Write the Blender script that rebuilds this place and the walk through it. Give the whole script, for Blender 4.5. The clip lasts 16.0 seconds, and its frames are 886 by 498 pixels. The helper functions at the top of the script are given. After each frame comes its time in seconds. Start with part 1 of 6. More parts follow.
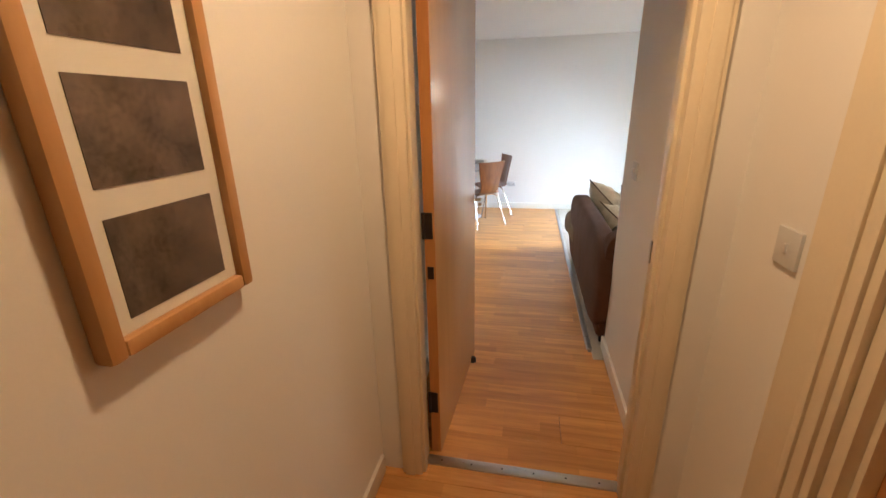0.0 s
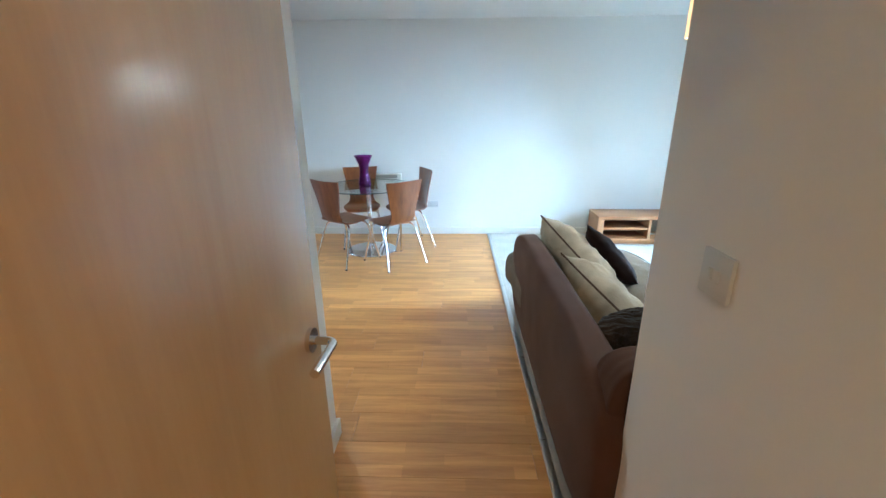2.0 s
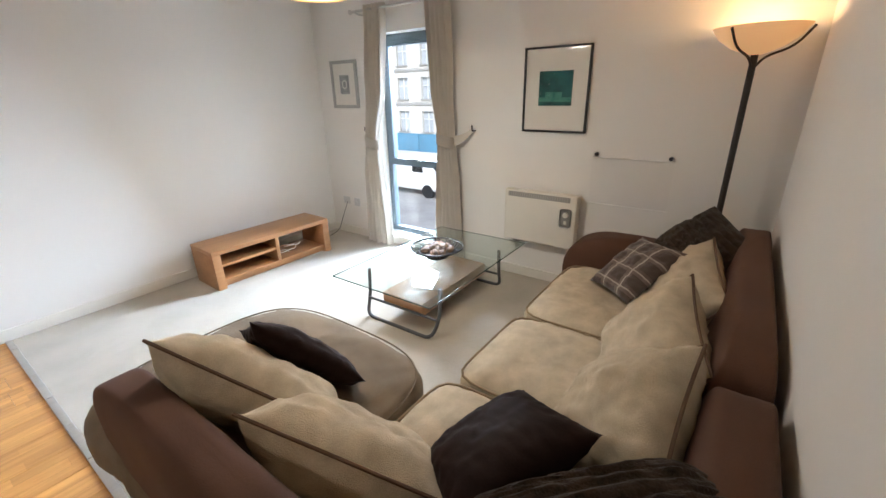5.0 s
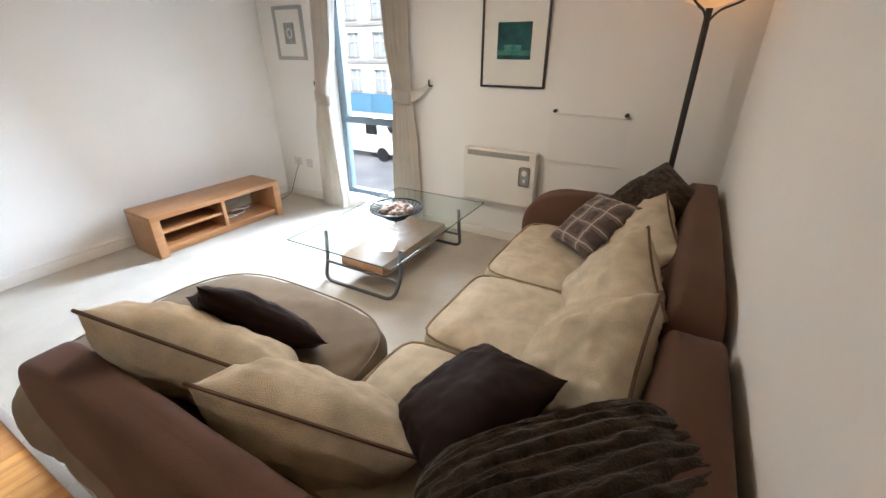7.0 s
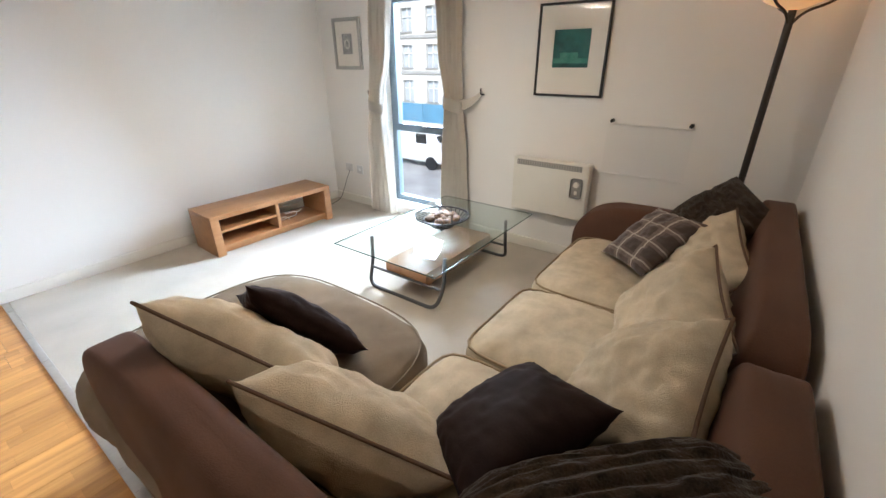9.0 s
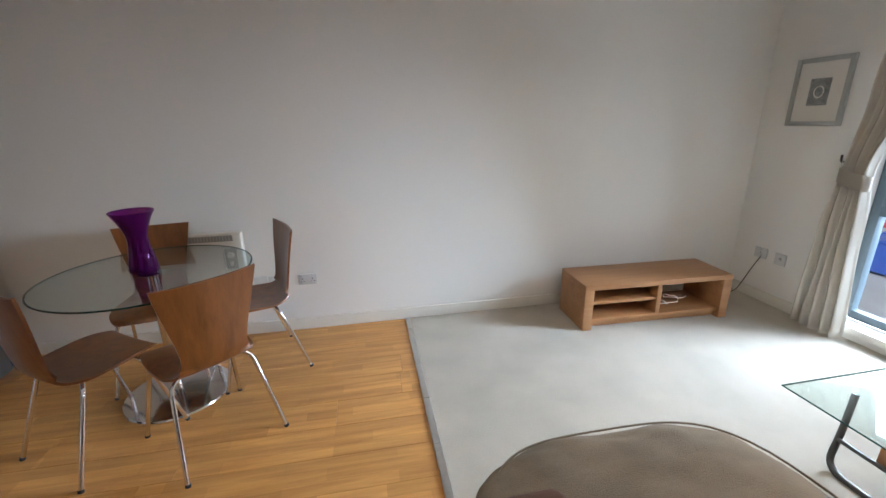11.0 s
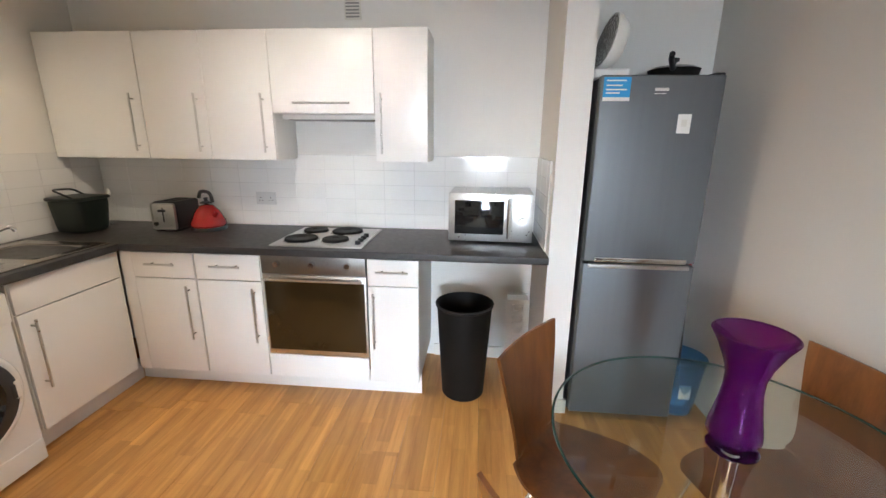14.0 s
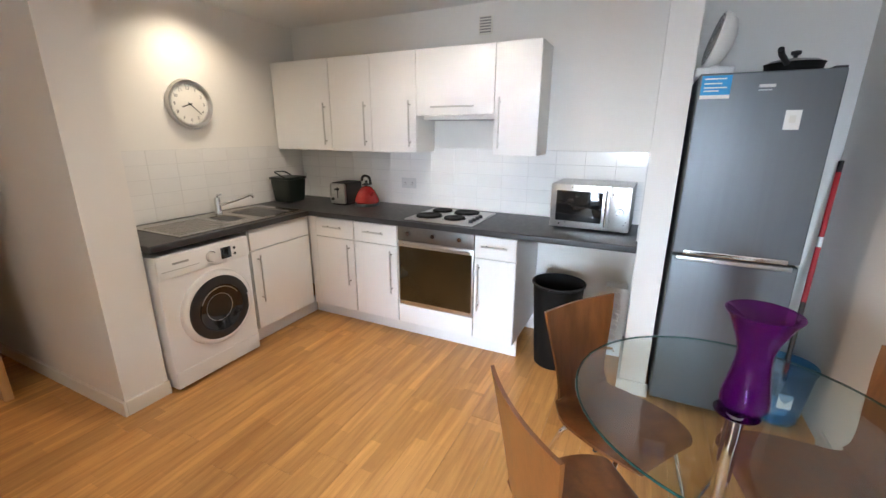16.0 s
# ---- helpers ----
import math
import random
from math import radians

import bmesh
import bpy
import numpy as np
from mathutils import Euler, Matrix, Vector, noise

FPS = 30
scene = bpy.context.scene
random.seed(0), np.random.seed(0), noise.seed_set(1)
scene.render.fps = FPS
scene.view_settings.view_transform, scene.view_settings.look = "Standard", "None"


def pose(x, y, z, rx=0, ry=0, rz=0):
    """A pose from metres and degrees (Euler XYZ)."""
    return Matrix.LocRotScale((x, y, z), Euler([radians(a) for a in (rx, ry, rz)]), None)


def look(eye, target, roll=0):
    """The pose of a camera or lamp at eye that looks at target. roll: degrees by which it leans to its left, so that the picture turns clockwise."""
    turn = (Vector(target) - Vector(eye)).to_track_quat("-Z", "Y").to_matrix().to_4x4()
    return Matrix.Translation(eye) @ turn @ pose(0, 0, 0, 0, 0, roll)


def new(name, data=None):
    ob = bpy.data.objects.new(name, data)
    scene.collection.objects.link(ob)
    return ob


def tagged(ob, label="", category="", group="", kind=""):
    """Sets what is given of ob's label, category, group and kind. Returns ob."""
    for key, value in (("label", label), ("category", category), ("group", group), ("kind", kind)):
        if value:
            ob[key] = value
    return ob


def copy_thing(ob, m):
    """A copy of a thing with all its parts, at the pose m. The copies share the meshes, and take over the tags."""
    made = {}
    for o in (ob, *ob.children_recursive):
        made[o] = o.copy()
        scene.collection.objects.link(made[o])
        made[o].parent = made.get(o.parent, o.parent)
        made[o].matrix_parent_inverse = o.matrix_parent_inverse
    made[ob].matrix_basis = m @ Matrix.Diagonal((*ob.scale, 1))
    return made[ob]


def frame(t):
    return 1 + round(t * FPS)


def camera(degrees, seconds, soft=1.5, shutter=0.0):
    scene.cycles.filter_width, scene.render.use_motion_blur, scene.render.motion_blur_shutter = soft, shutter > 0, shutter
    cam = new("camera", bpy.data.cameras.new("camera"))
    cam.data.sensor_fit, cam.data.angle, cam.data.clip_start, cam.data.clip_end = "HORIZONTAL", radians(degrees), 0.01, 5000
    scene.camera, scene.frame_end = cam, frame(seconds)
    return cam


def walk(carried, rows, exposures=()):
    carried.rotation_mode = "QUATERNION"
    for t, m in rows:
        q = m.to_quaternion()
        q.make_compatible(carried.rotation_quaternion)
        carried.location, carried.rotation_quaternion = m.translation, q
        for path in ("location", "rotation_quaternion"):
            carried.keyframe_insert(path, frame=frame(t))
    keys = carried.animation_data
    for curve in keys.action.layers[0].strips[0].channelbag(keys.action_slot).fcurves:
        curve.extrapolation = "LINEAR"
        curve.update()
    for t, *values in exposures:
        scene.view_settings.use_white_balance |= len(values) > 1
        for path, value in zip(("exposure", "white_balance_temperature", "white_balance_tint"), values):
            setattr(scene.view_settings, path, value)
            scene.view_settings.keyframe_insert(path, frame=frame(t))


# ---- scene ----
cam = camera(94.2, 16.0)
PATH = [
    (0, (0.466, 0.417, 1.45), (0.074, 2.271, 0.812), -1.3),
    (0.5, (0.487, 0.745, 1.444), (0.313, 2.632, 0.804), -1.2),
    (1, (0.454, 1.125, 1.438), (0.409, 3.013, 0.782), -1.1),
    (1.5, (0.47, 1.505, 1.431), (0.41, 3.397, 0.783), -0.8),
    (2, (0.485, 1.851, 1.447), (0.423, 3.745, 0.807), -0.5),
    (2.5, (0.484, 2.202, 1.436), (0.528, 4.093, 0.787), -0.8),
    (3, (0.527, 2.457, 1.424), (0.768, 4.330, 0.766), -1.2),
    (3.5, (0.590, 2.704, 1.440), (1.228, 4.474, 0.762), -1.5),
    (4, (0.666, 2.924, 1.453), (1.790, 4.426, 0.759), -1.4),
    (4.5, (0.695, 3.025, 1.477), (2.133, 4.242, 0.806), -0.8),
    (7, (0.724, 3.083, 1.428), (2.28, 3.978, 0.548), -0.1),
    (7.5, (0.712, 3.091, 1.414), (2.254, 3.942, 0.467), 0.1),
    (8, (0.702, 3.081, 1.402), (2.245, 3.934, 0.457), 0.3),
    (10.5, (0.847, 3.556, 1.424), (1.609, 5.305, 0.825), -1.2),
    (11, (0.653, 3.944, 1.403), (0.999, 5.821, 0.806), -1.0),
    (11.5, (0.453, 4.301, 1.407), (0.345, 6.202, 0.797), -0.6),
    (12, (0.345, 4.635, 1.434), (-0.272, 6.435, 0.817), -0.5),
    (12.5, (0.247, 4.97, 1.422), (-0.888, 6.51, 0.839), -0.7),
    (13, (0.254, 5.265, 1.422), (-1.422, 6.217, 0.887), -0.0),
    (13.5, (0.374, 5.408, 1.445), (-1.539, 5.699, 0.938), 0.4),
    (14, (0.551, 5.43, 1.474), (-1.376, 5.266, 0.964), 0.6),
    (14.5, (0.684, 5.469, 1.493), (-1.188, 4.968, 0.997), 1.1),
    (15, (0.73, 5.615, 1.491), (-1.054, 4.851, 1.009), 1.4),
    (15.5, (0.791, 5.732, 1.497), (-0.938, 4.854, 1.01), 1.0),
    (16, (0.904, 5.786, 1.502), (-0.826, 4.946, 0.954), 0.2),
]
EXPOSURES = [(0.0, 0.65, 5500, 8), (0.5, 0.6, 5500, 8), (1.0, 0.4, 5000, 0), (1.5, 0.65, 4450, -6), (2.0, 0.65, 4450, -6), (2.5, 0.58, 5000, -1), (3.5, 0.28, 5600, 8), (4.5, 0.15, 5850, 11), (8.0, 0.45, 5800, 11), (10.5, -0.3, 5800, 10), (11.0, -0.45, 5800, 10), (11.5, -0.25, 6150, 10), (12.0, 0.15, 6500, 10), (13.0, 0.25, 6400, 10), (14.0, 0.42, 6150, 10), (16.0, 0.45, 5850, 10)]
walk(cam, [(t, look(eye, target, roll)) for t, eye, target, roll in PATH], EXPOSURES)

# ---- world and lights ----
FLOOR_X0, FLOOR_X1, FAR_Y, CEIL = -2.09, 3.65, 6.73, 2.36

world = bpy.data.worlds.new("overcast_sky")
scene.world = world
world.use_nodes = True
wn = world.node_tree
sky = wn.nodes.new("ShaderNodeTexSky")
sky.sky_type = "NISHITA"
sky.sun_disc = False
sky.sun_elevation, sky.sun_rotation = radians(39), radians(-112)
wn.links.new(sky.outputs[0], wn.nodes["Background"].inputs[0])
wn.nodes["Background"].inputs[1].default_value = 0.15


def lamp(name, kind, energy, colour, m, **settings):
    data = bpy.data.lights.new(name, kind)
    data.energy, data.color = energy, colour
    for key, value in settings.items():
        if key == "size":
            data.size = value
        elif key == "size_y":
            data.shape, data.size_y = "RECTANGLE", value
        elif key == "radius":
            data.shadow_soft_size = value
        elif key == "spot":
            data.spot_size, data.spot_blend = value
        elif key == "angle":
            data.angle = value
    ob = new(name, data)
    ob.matrix_world = m
    return ob


lamp("sun_lamp", "SUN", 4.5, (1.0, 0.96, 0.9), look((-18, -4, 26), (12, 8, 0)), angle=radians(3))
# added area lamps over the street, out of view, for the window's sky light
lamp("sky_fill_far_side", "AREA", 3700, (0.80, 0.90, 1.0), look((7.6, 8.6, 4.4), (3.2, 5.3, 1.0)), size=4.0, size_y=2.2)
lamp("sky_fill_above_window", "AREA", 330, (0.76, 0.88, 1.0), look((5.9, 5.7, 3.7), (2.6, 5.45, 0.6)), size=3.0, size_y=2.0)
lamp("sky_fill_beside_window", "AREA", 150, (0.76, 0.88, 1.0), look((4.8, 4.25, 1.7), (3.4, 5.7, 1.2)), size=1.5, size_y=2.4)
lamp("sky_fill_over_street", "AREA", 6000, (0.78, 0.89, 1.0), look((9.0, 5.0, 2.8), (3.7, 5.5, 1.0)), size=4.3, size_y=4.2)
lamp("pendant_bulb", "POINT", 6, (1.0, 0.62, 0.30), pose(2.01, 4.63, 1.95), radius=0.05)
lamp("pendant_diffuser", "AREA", 15, (1.0, 0.86, 0.68), pose(2.01, 4.63, 1.848), size=0.24)
lamp("uplighter_bulb", "POINT", 5, (1.0, 0.62, 0.30), pose(3.42, 3.11, 1.72), radius=0.06)
lamp("kitchen_spot", "SPOT", 25, (1.0, 0.80, 0.55), look((-1.02, 3.22, 2.33), (-1.05, 2.85, 1.2)), spot=(radians(125), 1.0), radius=0.05)
# second kitchen light, added unseen to brighten the room and upper walls
lamp("kitchen_fill", "SPOT", 40, (1.0, 0.84, 0.64), look((-0.9, 4.6, 2.33), (-1.0, 4.6, 0)), spot=(radians(172), 0.8), radius=0.04)
lamp("hall_downlight", "SPOT", 36, (1.0, 0.60, 0.28), look((0.50, 1.15, 2.33), (0.50, 1.2, 0)), spot=(radians(165), 1.0), radius=0.05)


# ---- materials ----
def node_mat(name):
    m = bpy.data.materials.new(name)
    m.use_nodes = True
    return m, m.node_tree.nodes, m.node_tree.links, m.node_tree.nodes["Principled BSDF"]


def mat(name, base, rough=0.5, metal=0.0, var=0.12, scale=6.0, bump=0.0, bscale=120.0, stretch=(1, 1, 1), spec=0.5,
        alt=None, each=0.0, coat=0.0, sheen=0.0, rvar=0.08, alpha_trans=0.0, emit=None):
    """A surface with colour drift at two scales, grain and uneven gloss."""
    m, n, l, p = node_mat(name)
    alt = alt or tuple(max(0, c * (1 - var)) for c in base)
    tc = n.new("ShaderNodeTexCoord")
    mp = n.new("ShaderNodeMapping")
    mp.inputs["Scale"].default_value = stretch
    l.new(tc.outputs["Object"], mp.inputs[0])
    big, fine = n.new("ShaderNodeTexNoise"), n.new("ShaderNodeTexNoise")
    big.inputs["Scale"].default_value, fine.inputs["Scale"].default_value = scale, bscale
    big.inputs["Detail"].default_value, fine.inputs["Detail"].default_value = 5, 3
    for t in (big, fine):
        l.new(mp.outputs[0], t.inputs[0])
    mix = n.new("ShaderNodeMix")
    mix.data_type = "RGBA"
    mix.inputs["A"].default_value, mix.inputs["B"].default_value = (*base, 1), (*alt, 1)
    add = n.new("ShaderNodeMath")
    add.operation = "MULTIPLY_ADD"
    l.new(fine.outputs[0], add.inputs[0])
    add.inputs[1].default_value = 0.5
    l.new(big.outputs[0], add.inputs[2])
    ramp = n.new("ShaderNodeMapRange")
    ramp.inputs["From Min"].default_value, ramp.inputs["From Max"].default_value = 0.5, 1.0
    l.new(add.outputs[0], ramp.inputs[0])
    l.new(ramp.outputs[0], mix.inputs["Factor"])
    colour = mix.outputs["Result"]
    if each:
        info, hsv = n.new("ShaderNodeObjectInfo"), n.new("ShaderNodeHueSaturation")
        rr = n.new("ShaderNodeMapRange")
        rr.inputs["To Min"].default_value, rr.inputs["To Max"].default_value = 1 - each, 1 + each
        l.new(info.outputs["Random"], rr.inputs[0])
        l.new(rr.outputs[0], hsv.inputs["Value"])
        l.new(colour, hsv.inputs["Color"])
        colour = hsv.outputs[0]
    l.new(colour, p.inputs["Base Color"])
    rg = n.new("ShaderNodeMapRange")
    rg.inputs["To Min"].default_value, rg.inputs["To Max"].default_value = max(0.02, rough - rvar), min(1, rough + rvar)
    l.new(big.outputs[0], rg.inputs[0])
    l.new(rg.outputs[0], p.inputs["Roughness"])
    p.inputs["Metallic"].default_value = metal
    p.inputs["Specular IOR Level"].default_value = spec
    p.inputs["Coat Weight"].default_value = coat
    p.inputs["Sheen Weight"].default_value = sheen
    if emit:
        p.inputs["Emission Color"].default_value, p.inputs["Emission Strength"].default_value = (*emit[0], 1), emit[1]
    if alpha_trans:
        p.inputs["Transmission Weight"].default_value = alpha_trans
    if bump:
        b = n.new("ShaderNodeBump")
        b.inputs["Strength"].default_value, b.inputs["Distance"].default_value = bump, 0.004
        l.new(fine.outputs[0], b.inputs["Height"])
        l.new(b.outputs[0], p.inputs["Normal"])
    return m


def wood(name, light, dark, rough=0.4, along=(1, 12, 12), each=0.12, coat=0.0, scale=2.2, spec=0.5):
    """Timber with long streaks, fine pores and a drift from piece to piece."""
    m, n, l, p = node_mat(name)
    tc, info = n.new("ShaderNodeTexCoord"), n.new("ShaderNodeObjectInfo")
    shift = n.new("ShaderNodeVectorMath")
    shift.operation = "MULTIPLY_ADD"
    l.new(info.outputs["Random"], shift.inputs[0])
    shift.inputs[1].default_value = (31.0, 17.0, 23.0)
    l.new(tc.outputs["Object"], shift.inputs[2])
    mp = n.new("ShaderNodeMapping")
    mp.inputs["Scale"].default_value = along
    l.new(shift.outputs[0], mp.inputs[0])
    streak, pore = n.new("ShaderNodeTexNoise"), n.new("ShaderNodeTexNoise")
    streak.inputs["Scale"].default_value, streak.inputs["Detail"].default_value = scale, 6
    streak.inputs["Distortion"].default_value = 0.6
    pore.inputs["Scale"].default_value, pore.inputs["Detail"].default_value = scale * 9, 3
    for t in (streak, pore):
        l.new(mp.outputs[0], t.inputs[0])
    ramp = n.new("ShaderNodeValToRGB")
    mid = tuple((a + b) / 2 for a, b in zip(light, dark))
    ramp.color_ramp.elements[0].position, ramp.color_ramp.elements[0].color = 0.30, (*dark, 1)
    ramp.color_ramp.elements[1].position, ramp.color_ramp.elements[1].color = 0.72, (*light, 1)
    ramp.color_ramp.elements.new(0.5).color = (*mid, 1)
    add = n.new("ShaderNodeMath")
    add.operation = "MULTIPLY_ADD"
    l.new(pore.outputs[0], add.inputs[0])
    add.inputs[1].default_value = 0.25
    l.new(streak.outputs[0], add.inputs[2])
    sub = n.new("ShaderNodeMath")
    sub.operation = "SUBTRACT"
    l.new(add.outputs[0], sub.inputs[0])
    sub.inputs[1].default_value = 0.12
    l.new(sub.outputs[0], ramp.inputs[0])
    hsv, rr = n.new("ShaderNodeHueSaturation"), n.new("ShaderNodeMapRange")
    rr.inputs["To Min"].default_value, rr.inputs["To Max"].default_value = 1 - each, 1 + each
    l.new(info.outputs["Random"], rr.inputs[0])
    l.new(rr.outputs[0], hsv.inputs["Value"])
    l.new(ramp.outputs[0], hsv.inputs["Color"])
    l.new(hsv.outputs[0], p.inputs["Base Color"])
    rg = n.new("ShaderNodeMapRange")
    rg.inputs["To Min"].default_value, rg.inputs["To Max"].default_value = rough - 0.06, rough + 0.10
    l.new(streak.outputs[0], rg.inputs[0])
    l.new(rg.outputs[0], p.inputs["Roughness"])
    p.inputs["Coat Weight"].default_value = coat
    p.inputs["Coat Roughness"].default_value = 0.16
    p.inputs["Specular IOR Level"].default_value = spec
    b = n.new("ShaderNodeBump")
    b.inputs["Strength"].default_value, b.inputs["Distance"].default_value = 0.12, 0.002
    l.new(pore.outputs[0], b.inputs["Height"])
    l.new(b.outputs[0], p.inputs["Normal"])
    return m


def laminate(name, light, dark):
    """Three-strip laminate: staves of uneven tone, long grain and a thin dark joint between staves."""
    m = wood(name, light, dark, 0.34, (1.0, 14, 14), 0.05)
    n, l, p = m.node_tree.nodes, m.node_tree.links, m.node_tree.nodes["Principled BSDF"]
    tc, info, shift = n.new("ShaderNodeTexCoord"), n.new("ShaderNodeObjectInfo"), n.new("ShaderNodeVectorMath")
    shift.operation = "MULTIPLY_ADD"
    l.new(info.outputs["Random"], shift.inputs[0])
    shift.inputs[1].default_value = (37.0, 0.0, 0.0)
    l.new(tc.outputs["Object"], shift.inputs[2])
    br = n.new("ShaderNodeTexBrick")
    br.offset, br.offset_frequency, br.squash = 0.37, 2, 1.0
    l.new(shift.outputs[0], br.inputs["Vector"])
    for key, value in (("Color1", (0.83, 0.81, 0.78, 1)), ("Color2", (1.10, 1.10, 1.10, 1)), ("Mortar", (0.78, 0.76, 0.74, 1)), ("Scale", 1.0),
                       ("Mortar Size", 0.0007), ("Mortar Smooth", 0.4), ("Bias", 0.05), ("Brick Width", 0.47), ("Row Height", 0.064)):
        br.inputs[key].default_value = value
    mul = n.new("ShaderNodeMix")
    mul.data_type, mul.blend_type = "RGBA", "MULTIPLY"
    mul.inputs["Factor"].default_value = 1.0
    l.new(p.inputs["Base Color"].links[0].from_socket, mul.inputs["A"])
    l.new(br.outputs["Color"], mul.inputs["B"])
    l.new(mul.outputs["Result"], p.inputs["Base Color"])
    return m


def glass(name, colour, rough=0.0, ior=1.45, body=0.0, body_colour=(0.5, 0.5, 0.5)):
    """Clear sheet: tinted see-through, mirror gloss by angle, and for coloured ware some body colour."""
    m, n, l, p = node_mat(name)
    clear, gloss, mix, fres = n.new("ShaderNodeBsdfTransparent"), n.new("ShaderNodeBsdfGlossy"), n.new("ShaderNodeMixShader"), n.new("ShaderNodeLayerWeight")
    clear.inputs[0].default_value = (*colour, 1)
    gloss.inputs["Roughness"].default_value = rough
    fres.inputs[0].default_value = 0.5
    f0 = ((ior - 1) / (ior + 1)) ** 2
    power, gain = n.new("ShaderNodeMath"), n.new("ShaderNodeMath")
    power.operation, gain.operation = "POWER", "MULTIPLY_ADD"
    l.new(fres.outputs["Facing"], power.inputs[0])
    power.inputs[1].default_value = 4.0
    l.new(power.outputs[0], gain.inputs[0])
    gain.inputs[1].default_value, gain.inputs[2].default_value = 0.85, f0
    l.new(gain.outputs[0], mix.inputs[0])
    under = clear.outputs[0]
    if body:
        dif, mb = n.new("ShaderNodeBsdfDiffuse"), n.new("ShaderNodeMixShader")
        dif.inputs[0].default_value = (*body_colour, 1)
        mb.inputs[0].default_value = body
        l.new(clear.outputs[0], mb.inputs[1])
        l.new(dif.outputs[0], mb.inputs[2])
        under = mb.outputs[0]
    l.new(under, mix.inputs[1])
    l.new(gloss.outputs[0], mix.inputs[2])
    l.new(mix.outputs[0], n["Material Output"].inputs[0])
    return m


def plaid(name, ground, bands, period, rough=0.9):
    """Woven check: the same bands across and along, with the brighter thread on top."""
    m, n, l, p = node_mat(name)
    tc, sep = n.new("ShaderNodeTexCoord"), n.new("ShaderNodeSeparateXYZ")
    l.new(tc.outputs["Object"], sep.inputs[0])
    sides = []
    for axis, size in ((0, period[0]), (1, period[1])):
        k, f, ramp = n.new("ShaderNodeMath"), n.new("ShaderNodeMath"), n.new("ShaderNodeValToRGB")
        k.operation, f.operation = "MULTIPLY", "FRACT"
        k.inputs[1].default_value = 1 / size
        l.new(sep.outputs[axis], k.inputs[0])
        l.new(k.outputs[0], f.inputs[0])
        ramp.color_ramp.interpolation = "CONSTANT"
        e = ramp.color_ramp.elements
        e[0].position, e[0].color = 0.0, (*ground, 1)
        e[1].position, e[1].color = bands[0][0], (*bands[0][1], 1)
        for pos, c in bands[1:]:
            e.new(pos).color = (*c, 1)
        l.new(f.outputs[0], ramp.inputs[0])
        sides.append(ramp)
    mix = n.new("ShaderNodeMix")
    mix.data_type, mix.blend_type = "RGBA", "LIGHTEN"
    mix.inputs["Factor"].default_value = 0.75
    l.new(sides[0].outputs[0], mix.inputs["A"])
    l.new(sides[1].outputs[0], mix.inputs["B"])
    l.new(mix.outputs["Result"], p.inputs["Base Color"])
    p.inputs["Roughness"].default_value = rough
    p.inputs["Sheen Weight"].default_value = 0.2
    fine, b = n.new("ShaderNodeTexNoise"), n.new("ShaderNodeBump")
    fine.inputs["Scale"].default_value = 300
    b.inputs["Strength"].default_value, b.inputs["Distance"].default_value = 0.3, 0.003
    l.new(tc.outputs["Object"], fine.inputs[0])
    l.new(fine.outputs[0], b.inputs["Height"])
    l.new(b.outputs[0], p.inputs["Normal"])
    return m


PAINT = mat("wall_paint", (0.80, 0.78, 0.74), 0.85, var=0.03, scale=1.5, bump=0.05, bscale=260, spec=0.25)
CEIL_PAINT = mat("ceiling_paint", (0.80, 0.79, 0.76), 0.9, var=0.03, scale=1.2, bump=0.04, bscale=240, spec=0.2)
TRIM = mat("gloss_trim", (0.78, 0.75, 0.68), 0.35, var=0.04, scale=4)
ARCH = mat("cream_gloss", (0.76, 0.66, 0.48), 0.35, var=0.05, scale=4)
LAMINATE = laminate("laminate", (0.70, 0.370, 0.112), (0.49, 0.228, 0.062))
GAP = mat("joint", (0.16, 0.09, 0.04), 0.8)
CARPET = mat("carpet", (0.50, 0.445, 0.355), 0.98, var=0.24, scale=3, bump=0.9, bscale=420, spec=0.1, sheen=0.3)
DOORWOOD = wood("beech_veneer", (0.60, 0.37, 0.155), (0.53, 0.31, 0.115), 0.40, (7, 7, 0.8), 0.03, coat=0.8)
DOORWOOD.node_tree.nodes["Principled BSDF"].inputs["Coat Roughness"].default_value = 0.21
DOOREDGE = wood("beech_edge", (0.52, 0.25, 0.07), (0.42, 0.18, 0.05), 0.4, (10, 10, 0.8), 0.03)
OAK = wood("oak", (0.41, 0.212, 0.090), (0.32, 0.150, 0.058), 0.42, (1, 9, 9), 0.06)
OAKFRAME = wood("pine_frame", (0.52, 0.30, 0.12), (0.42, 0.21, 0.07), 0.4, (4, 4, 1), 0.05)
CHERRY = wood("cherry_ply", (0.225, 0.080, 0.020), (0.125, 0.040, 0.010), 0.30, (9, 9, 1.2), 0.05, coat=0.2)
PLYEDGE = wood("ply_edge", (0.46, 0.25, 0.10), (0.30, 0.14, 0.05), 0.5, (3, 3, 60), 0.05)
CHROME = mat("chrome", (0.78, 0.78, 0.78), 0.12, 1.0, var=0.05, rvar=0.05)
STEEL = mat("brushed_steel", (0.60, 0.59, 0.57), 0.30, 1.0, var=0.10, scale=3, stretch=(1, 20, 20), rvar=0.08)
SINKSTEEL = mat("sink_steel", (0.44, 0.41, 0.37), 0.24, 1.0, var=0.15, scale=5, rvar=0.08)
FRIDGE = mat("fridge_silver", (0.150, 0.160, 0.168), 0.44, 0.55, var=0.06, scale=2, stretch=(20, 20, 1), rvar=0.05)
